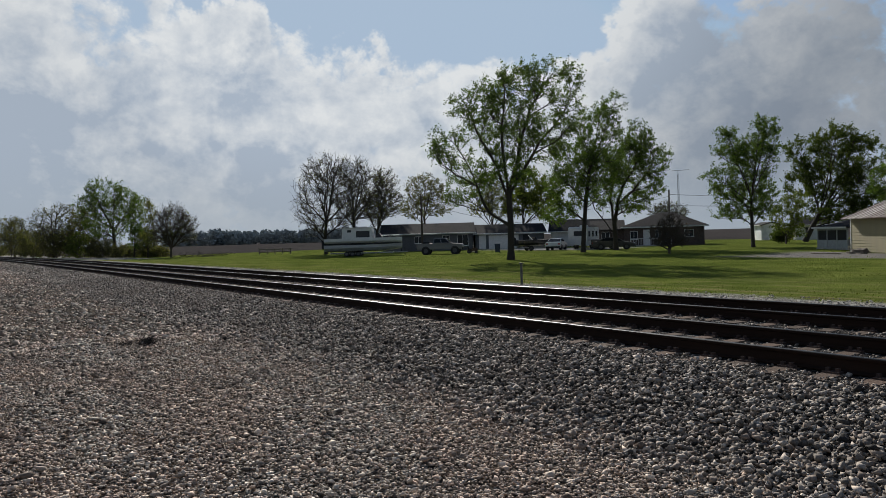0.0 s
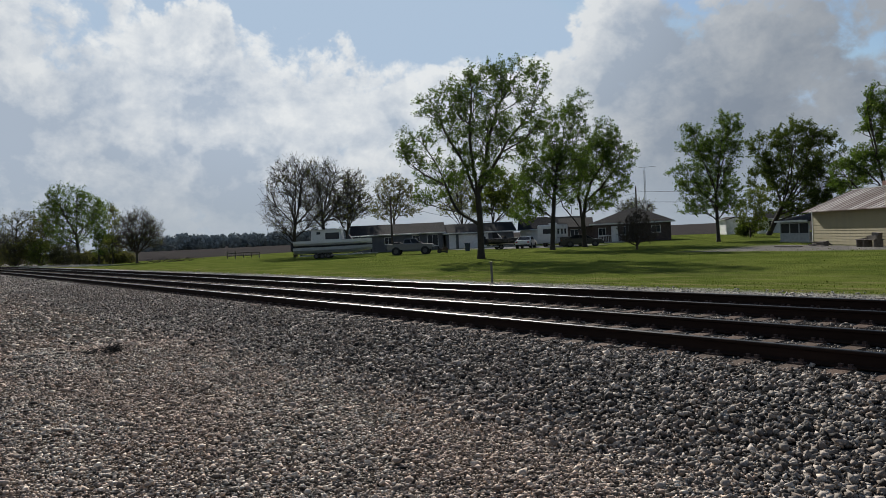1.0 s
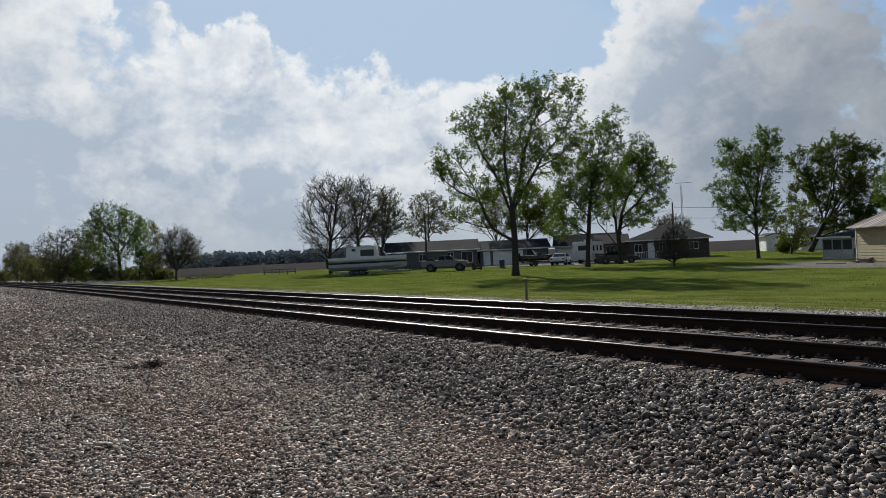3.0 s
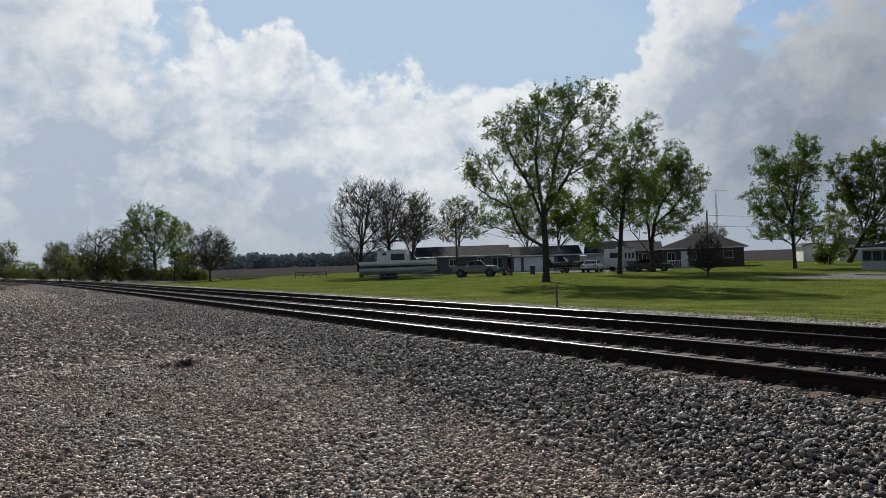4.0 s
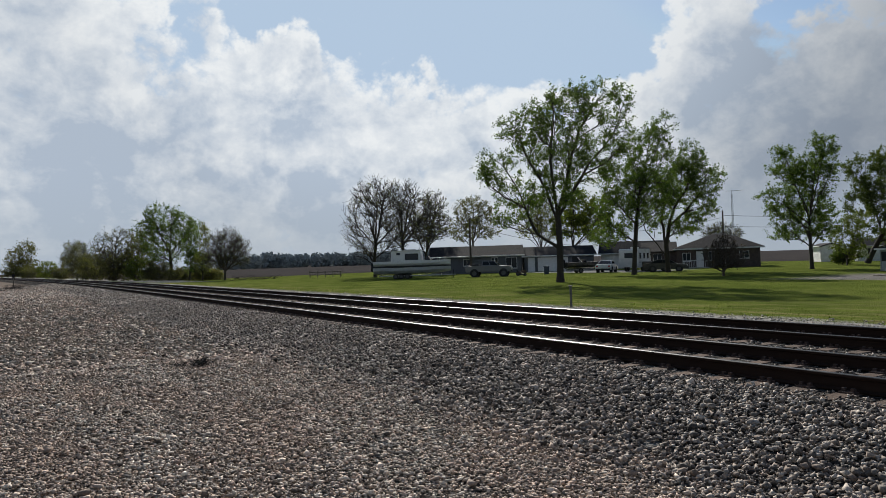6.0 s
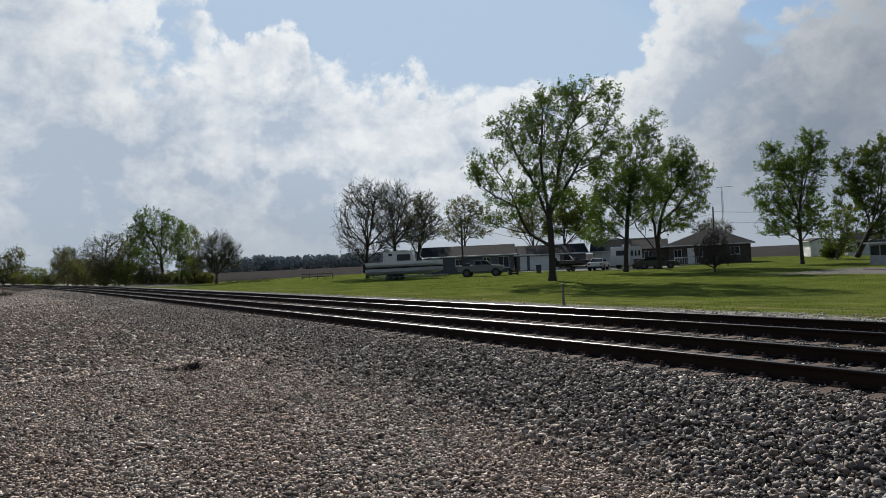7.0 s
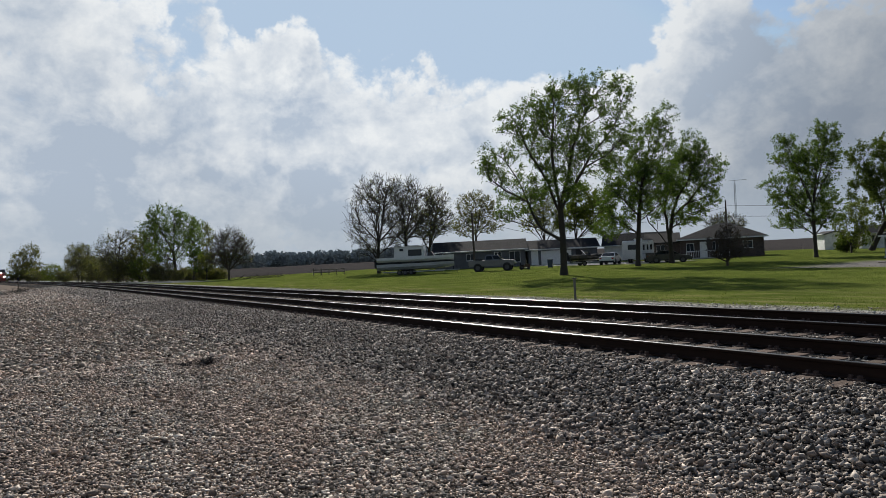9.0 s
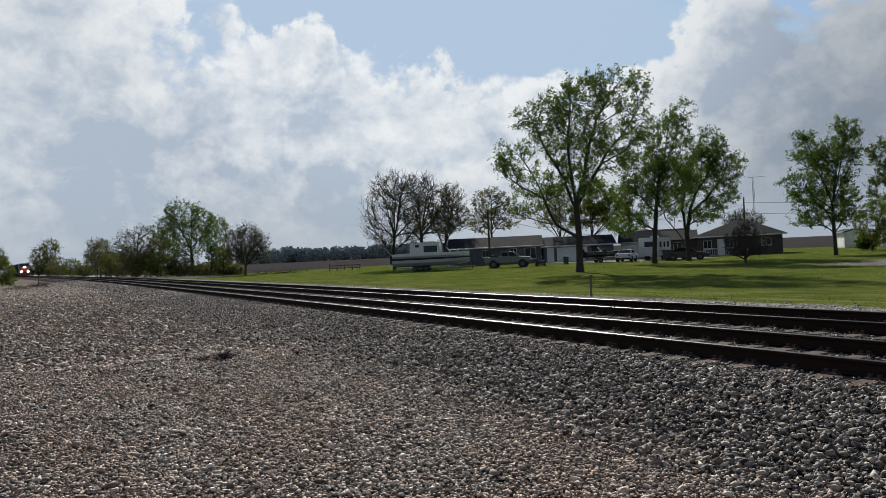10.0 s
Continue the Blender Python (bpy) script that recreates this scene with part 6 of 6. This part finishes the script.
bin_ = thing("trash_bin", pose(-66.3, 53.5, -0.25, 0, 0, 50), "dark blue wheeled trash bin on the grass", "trash bin")
bm = bmesh.new()
bmesh.ops.create_cone(bm, cap_ends=True, segments=4, radius1=0.36, radius2=0.44, depth=0.85, matrix=Matrix.Translation((0, 0, 0.5)) @ Matrix.Rotation(radians(45), 4, "Z"))
bmesh.ops.bevel(bm, geom=bm.edges[:], offset=0.03, segments=2, affect="EDGES")
part("body", bm, M_BIN, bin_)
part("lid", boxed(-0.35, 0.35, -0.34, 0.36, 0.93, 1.0, bevel=0.02), M_BIN, bin_)
for s in (-0.25, 0.25):
    part("wheel", tubed((s - 0.03, 0.3, 0.11), (s + 0.03, 0.3, 0.11), 0.11, sides=14), M_TYRE, bin_)


def lawn_tractor():
    ob = thing("lawn_tractor", pose(-67.3, 50.6, -0.25, 0, 0, 60), "small dark red and black riding mower beside the pickup", "lawn mower")
    ob.scale = (0.75, 0.75, 0.75)
    part("hood", prism([(0.0, 0.35), (0.8, 0.35), (0.85, 0.6), (0.7, 0.82), (0.0, 0.88)], -0.28, 0.28, 0.04), M_NOSE_RED, ob, "red hood")
    part("deck", boxed(-0.6, 0.5, -0.55, 0.55, 0.12, 0.28, bevel=0.04), M_DARK, ob)
    part("rear_body", boxed(-0.75, 0.0, -0.36, 0.36, 0.3, 0.6, bevel=0.05), M_NOSE_RED, ob)
    part("seat", prism([(-0.65, 0.6), (-0.15, 0.6), (-0.15, 0.7), (-0.5, 0.72), (-0.62, 1.05), (-0.72, 1.05)], -0.24, 0.24, 0.03), M_DARK, ob)
    part("steering_wheel", tubed((0.05, 0, 0.98), (0.09, 0, 1.0), 0.17, sides=16), M_DARK, ob)
    for x, r in ((-0.5, 0.26), (0.6, 0.19)):
        for s in (-0.42, 0.42):
            wheel(ob, x, s, r, 0.18)


M_NOSE_RED = paint("mower_red", (0.05, 0.014, 0.012), 0.5)
lawn_tractor()


def boat_hull(bm, x0, x1, half, z0, z1, rise):
    """A hull from its flat stern at x0 to a raked bow at x1."""
    rows = []
    n = 14
    for i in range(n + 1):
        f = i / n
        x = x0 + (x1 - x0) * f
        w = half * (1 - max(0, (f - 0.62) / 0.38) ** 2.2 * 0.93)
        keel = z0 + rise * max(0, (f - 0.7) / 0.3) ** 1.6
        top = z1 + 0.12 * max(0, f - 0.5)
        rows.append([bm.verts.new(c) for c in ((x, -w, top), (x, -w * 1.0, keel + (top - keel) * 0.55), (x, -w * 0.82, keel + 0.12), (x, 0, keel),
                                               (x, w * 0.82, keel + 0.12), (x, w, keel + (top - keel) * 0.55), (x, w, top))])
    for a, b in zip(rows, rows[1:]):
        for j in range(7):
            bm.faces.new((a[j], b[j], b[(j + 1) % 7], a[(j + 1) % 7]))
    bm.faces.new(rows[0])
    bm.faces.new(rows[-1][::-1])
    return bm


def trailer(at, x0, x1, half, axles, deck, label, tongue):
    ob = thing("boat_trailer", pose(*at), label, "trailer")
    for s in (-1, 1):
        part("side_beam", boxed(x0, x1, s * half - 0.05, s * half + 0.05, deck - 0.12, deck), M_HULL, ob)
        for x in axles:
            wheel(ob, x, s * (half + 0.14), 0.29, 0.2)
        part("fender", boxed(min(axles) - 0.42, max(axles) + 0.42, s * (half + 0.02) - 0.02 * s, s * (half + 0.28), 0.60, 0.63), M_DARK, ob)
    for x in (x0 + 0.05, *axles, x1 - 0.05):
        part("cross_beam", boxed(x - 0.04, x + 0.04, -half + 0.051, half - 0.051, deck - 0.11, deck - 0.02), M_HULL, ob)
        part("bunk_stand", boxed(x - 0.04, x + 0.04, -0.4, 0.4, deck - 0.018, deck + 0.09), M_DARK, ob)
    part("tongue", boxed(x1, tongue, -0.05, 0.05, deck - 0.11, deck - 0.01), M_HULL, ob)
    part("jack", tubed((tongue - 0.3, 0.09, 0.0), (tongue - 0.3, 0.09, deck + 0.5), 0.035), M_DARK, ob)
    part("winch_post", boxed(tongue - 0.75, tongue - 0.65, -0.04, 0.04, deck - 0.01, deck + 0.75), M_DARK, ob)
    return ob


def cabin_boat():
    at = (-76.4, 41.6, -0.25, 0, 0, 52)
    trailer(at, -3.9, 3.4, 0.85, (-1.9, -1.2, -0.5), 0.43, "long dark boat trailer with three axles", 5.1)
    at = (at[0], at[1], -0.37, 0, 0, 52)
    ob = thing("cabin_boat", pose(*at), "white cabin boat with a grey hull resting on a trailer", "boat")
    part("hull", boat_hull(bmesh.new(), -4.5, 4.5, 1.22, 0.66, 1.45, 0.28), M_HULL, ob, "grey lower hull")
    part("rub_rail", boat_hull(bmesh.new(), -4.53, 4.54, 1.25, 1.42, 1.56, 0.1), M_DARK, ob, "dark rub rail")
    part("topside", boat_hull(bmesh.new(), -4.5, 4.5, 1.2, 1.54, 2.2, 0.1), M_WHITE_PAINT, ob, "white upper side")
    cab = part("cabin", prism([(-2.45, 2.1), (1.2, 2.1), (1.05, 3.3), (0.9, 3.38), (-2.3, 3.38), (-2.4, 3.25)], -0.98, 0.98, 0.06), M_WHITE_PAINT, ob, "white wheelhouse")
    part("roof_edge", boxed(-2.6, 1.35, -1.08, 1.08, 3.385, 3.44, bevel=0.02), M_WHITE_PAINT, cab)
    part("roof_hatch", boxed(-0.6, 0.5, -0.4, 0.4, 3.445, 3.56, bevel=0.04), M_WHITE_PAINT, cab)
    for s in (-1, 1):
        part("side_window", boxed(-0.75, 0.85, s * 0.985 - 0.012, s * 0.985 + 0.012, 2.3, 3.05, bevel=0.01), M_PANE, cab)
        part("porthole", boxed(-1.75, -1.3, s * 0.985 - 0.012, s * 0.985 + 0.012, 2.9, 3.18, bevel=0.01), M_PANE, cab)
        part("bow_rail", tubed((2.2, s * 1.05, 2.42), (4.1, s * 0.5, 2.5), 0.022), M_CHROME, ob)
        for x in (2.3, 3.1, 3.9):
            part("rail_post", tubed((x, s * (1.03 - 0.29 * (x - 2.3)), 2.15), (x, s * (1.03 - 0.29 * (x - 2.3)), 2.46), 0.018), M_CHROME, ob)
    part("door_opening", boxed(-2.47, -2.42, -0.9, -0.2, 2.12, 3.1), M_DARK, cab, "dark doorway")
    part("console", prism([(1.5, 2.15), (2.3, 2.15), (1.9, 2.75), (1.75, 2.75)], -0.6, 0.5, 0.03), M_CANVAS, ob, "dark steering console")
    part("seat", boxed(2.5, 3.2, -0.7, 0.7, 2.15, 2.45, bevel=0.06), M_CANVAS, ob)
    part("outboard", boxed(-5.0, -4.52, -0.25, 0.25, 1.0, 2.05, bevel=0.08), M_DARK, ob, "dark outboard motor")


cabin_boat()


def runabout():
    at = (-67.4, 59.9, -0.25, 0, 0, 70)
    trailer(at, -1.9, 1.7, 0.6, (-0.5,), 0.45, "small dark boat trailer on the drive", 2.9)
    ob = thing("runabout", pose(*at), "small dark open boat with windscreen on a trailer", "boat")
    part("hull", boat_hull(bmesh.new(), -2.2, 2.4, 0.9, 0.56, 1.2, 0.4), M_BLACK_PAINT, ob, "glossy dark hull")
    part("deck_cover", boat_hull(bmesh.new(), -2.1, 2.3, 0.86, 1.19, 1.27, 0.02), M_CANVAS, ob)
    part("windscreen", prism([(0.3, 1.25), (0.36, 1.25), (0.06, 1.65), (0.0, 1.65)], -0.7, 0.7), M_PANE, ob)
    part("tower_bar", tubed((-0.3, -0.75, 1.25), (-0.3, 0.75, 1.9), 0.03), M_CHROME, ob)
    part("outboard", boxed(-2.6, -2.22, -0.2, 0.2, 0.7, 1.65, bevel=0.07), M_DARK, ob)


runabout()


def camper():
    ob = thing("travel_trailer", pose(-65.2, 66.4, -0.25, 0, 0, 118), "white travel trailer parked beside the garage", "camper")
    body = part("body", prism([(-2.6, 0.5), (2.4, 0.5), (2.65, 1.3), (2.5, 2.55), (2.2, 2.68), (-2.4, 2.68), (-2.6, 2.55)], -1.2, 1.2, 0.05), M_WHITE_PAINT, ob)
    for s in (-1, 1):
        for a, b in ((-2.2, -1.5), (-0.6, 0.1), (0.9, 1.7)):
            part("window", boxed(a, b, s * 1.2 - 0.015, s * 1.2 + 0.015, 1.5, 2.15, bevel=0.01), M_PANE, body)
        part("stripe", boxed(-2.5, 2.35, s * 1.2 - 0.008, s * 1.2 + 0.008, 1.0, 1.15), M_HULL, body, "grey side stripe")
        wheel(ob, -0.5, s * 1.0, 0.36, 0.22)
        wheel(ob, 0.4, s * 1.0, 0.36, 0.22)
    part("rear_window", boxed(-2.62, -2.59, -0.5, 0.5, 1.6, 2.2, bevel=0.01), M_PANE, body)
    part("hitch", boxed(2.4, 3.5, -0.05, 0.05, 0.5, 0.6), M_DARK, ob)
    part("roof_unit", boxed(-0.5, 0.5, -0.4, 0.4, 2.69, 2.92, bevel=0.05), M_WHITE_PAINT, body)


camper()


def utility_cart():
    ob = thing("utility_cart", pose(-60.6, 65.0, -0.25, 0, 0, 35), "black roofed utility cart beside the camper", "utility cart")
    part("body", prism([(-1.4, 0.35), (1.4, 0.35), (1.45, 0.8), (1.0, 1.0), (-0.3, 0.95), (-0.4, 1.15), (-1.45, 1.15)], -0.72, 0.72, 0.03), M_BLACK_PAINT, ob)
    for x in (-0.35, 0.75):
        for s in (-0.66, 0.66):
            part("roof_post", tubed((x + 0.1, s, 0.95), (x, s, 1.9), 0.03), M_DARK, ob)
    part("roof", boxed(-0.55, 0.95, -0.74, 0.74, 1.9, 1.97, bevel=0.02), M_BLACK_PAINT, ob)
    part("seat", boxed(-0.3, 0.25, -0.6, 0.6, 0.96, 1.15, bevel=0.04), M_CANVAS, ob)
    for x in (-0.95, 0.95):
        for s in (-0.66, 0.66):
            wheel(ob, x, s, 0.32, 0.24)


utility_cart()

# ---- the train ----
M_LOCO, M_NOSE = paint("dark_blue_loco", (0.02, 0.028, 0.05), 0.5), paint("orange_red_nose", (0.15, 0.024, 0.016), 0.5)
M_CAR = simple("dusty_black_hopper", (0.045, 0.042, 0.042), 0.8, 0.2, 0.3, 2)
M_LIGHT = bpy.data.materials.new("headlight")
net = Net(nodes_of(M_LIGHT))
glow = net.t.nodes.new("ShaderNodeEmission")
glow.inputs[0].default_value, glow.inputs[1].default_value = (1.0, 0.88, 0.7, 1), 14.0
net.out(glow.outputs[0])


def bogie(parent, x):
    b = part("bogie", boxed(x - 1.6, x + 1.6, -1.05, 1.05, 0.45, 0.85, bevel=0.05), M_CAR, parent)
    for dx in (-1.1, 0.0, 1.1):
        for s in (-0.75, 0.75):
            part("wheel", tubed((x + dx, s - 0.06, 0.5), (x + dx, s + 0.06, 0.5), 0.5, sides=20), M_RAIL, b)


def locomotive():
    ob = thing("locomotive", pose(-492, 0, 0.37), "dark locomotive with an orange-red nose and lit headlights", "locomotive")
    part("frame", boxed(-20.5, 0.0, -1.5, 1.5, 0.95, 1.5), M_CAR, ob)
    part("hood", prism([(-20.0, 1.5), (-4.2, 1.5), (-4.2, 4.2), (-4.6, 4.5), (-19.6, 4.5), (-20.0, 4.2)], -1.15, 1.15, 0.05), M_LOCO, ob)
    cab = part("cab", prism([(-4.2, 1.5), (-1.9, 1.5), (-1.9, 3.5), (-2.2, 4.55), (-4.2, 4.62)], -1.55, 1.55, 0.06), M_LOCO, ob)
    nose = part("nose", prism([(-1.9, 1.5), (-0.25, 1.5), (-0.35, 3.0), (-1.0, 3.35), (-1.9, 3.4)], -1.3, 1.3, 0.08), M_NOSE, ob, "orange-red nose")
    part("front_plate", boxed(-0.15, 0.02, -1.5, 1.5, 0.25, 1.55, bevel=0.03), M_NOSE, ob, "orange-red pilot plate")
    for s in (-0.75, 0.75):
        w = part("windscreen", boxed(-0.03, 0.03, s - 0.55, s + 0.55, 0, 0.75), M_PANE, cab)
        w.matrix_local = pose(-1.93, 0, 3.6, 0, -16, 0)
        part("ditch_light", tubed((0.0, s * 1.35, 1.72), (0.12, s * 1.35, 1.72), 0.26, sides=16), M_LIGHT, ob, "bright ditch light")
    part("headlight", tubed((-0.32, -0.2, 3.2), (-0.12, -0.2, 3.2), 0.2, sides=16), M_LIGHT, nose, "bright twin headlight")
    part("headlight", tubed((-0.32, 0.2, 3.2), (-0.12, 0.2, 3.2), 0.2, sides=16), M_LIGHT, nose, "bright twin headlight")
    part("coupler", boxed(0.02, 0.5, -0.15, 0.15, 0.6, 0.9, bevel=0.03), M_CAR, ob)
    part("fuel_tank", boxed(-13.0, -8.0, -1.3, 1.3, 0.35, 0.94, bevel=0.1), M_CAR, ob)
    bogie(ob, -3.6)
    bogie(ob, -17.0)
    return ob


def hopper():
    ob = thing("hopper_car", pose(-520, 0, 0.37), "dusty black covered hopper car coupled behind the locomotive", "rail car", "train cars")
    body = part("body", prism([(-15.6, 2.2), (-13.6, 1.0), (-2.8, 1.0), (-0.8, 2.2), (-0.8, 4.3), (-15.6, 4.3)], -1.5, 1.5, 0.04), M_CAR, ob)
    part("roof", prism([(-15.7, 4.3), (-0.7, 4.3), (-0.9, 4.6), (-15.5, 4.6)], -1.3, 1.3, 0.05), M_CAR, ob)
    for i in range(9):
        for s in (-1.53, 1.53):
            part("rib", boxed(-15.2 + i * 1.75, -15.08 + i * 1.75, s - 0.04, s + 0.04, 2.2, 4.25), M_CAR, body)
    part("sill", boxed(-16.2, -0.2, -0.4, 0.4, 0.75, 1.0), M_CAR, ob)
    bogie(ob, -2.6)
    bogie(ob, -13.8)
    return ob


train = [locomotive()]
train.append(hopper())
for i in range(5):
    train.append(copy_thing(train[1], pose(-540 - 17 * i, 0, 0.37)))



# ---- what moves ----
def on_line(x):
    """Pose on the near track with the front facing along it."""
    slope = (bend(x - 4) - bend(x + 4)) / 8
    return Matrix.Translation((x, 8.68 - bend(x), 0.37)) @ Matrix.Rotation(math.atan(slope), 4, "Z")


def motions():
    back = 0.0
    for i, ob in enumerate(train):
        walk(ob, [(t, on_line(-292.0 + 20.0 * (t - 10.0) - back)) for t in (0.0, 2.5, 5.0, 7.5, 10.0)])
        back += 21.0 if i == 0 else 16.6
    # the trees on the lawn rock a little in the wind
    for i, (ob, at) in enumerate(SWAYING):
        walk(ob, [(k * 0.5, pose(*at, 0.10 * math.sin(1.7 * k * 0.5 + i), 0.12 + 0.16 * math.sin(2.3 * k * 0.5 + 1.9 * i), 0)) for k in range(21)])


motions()
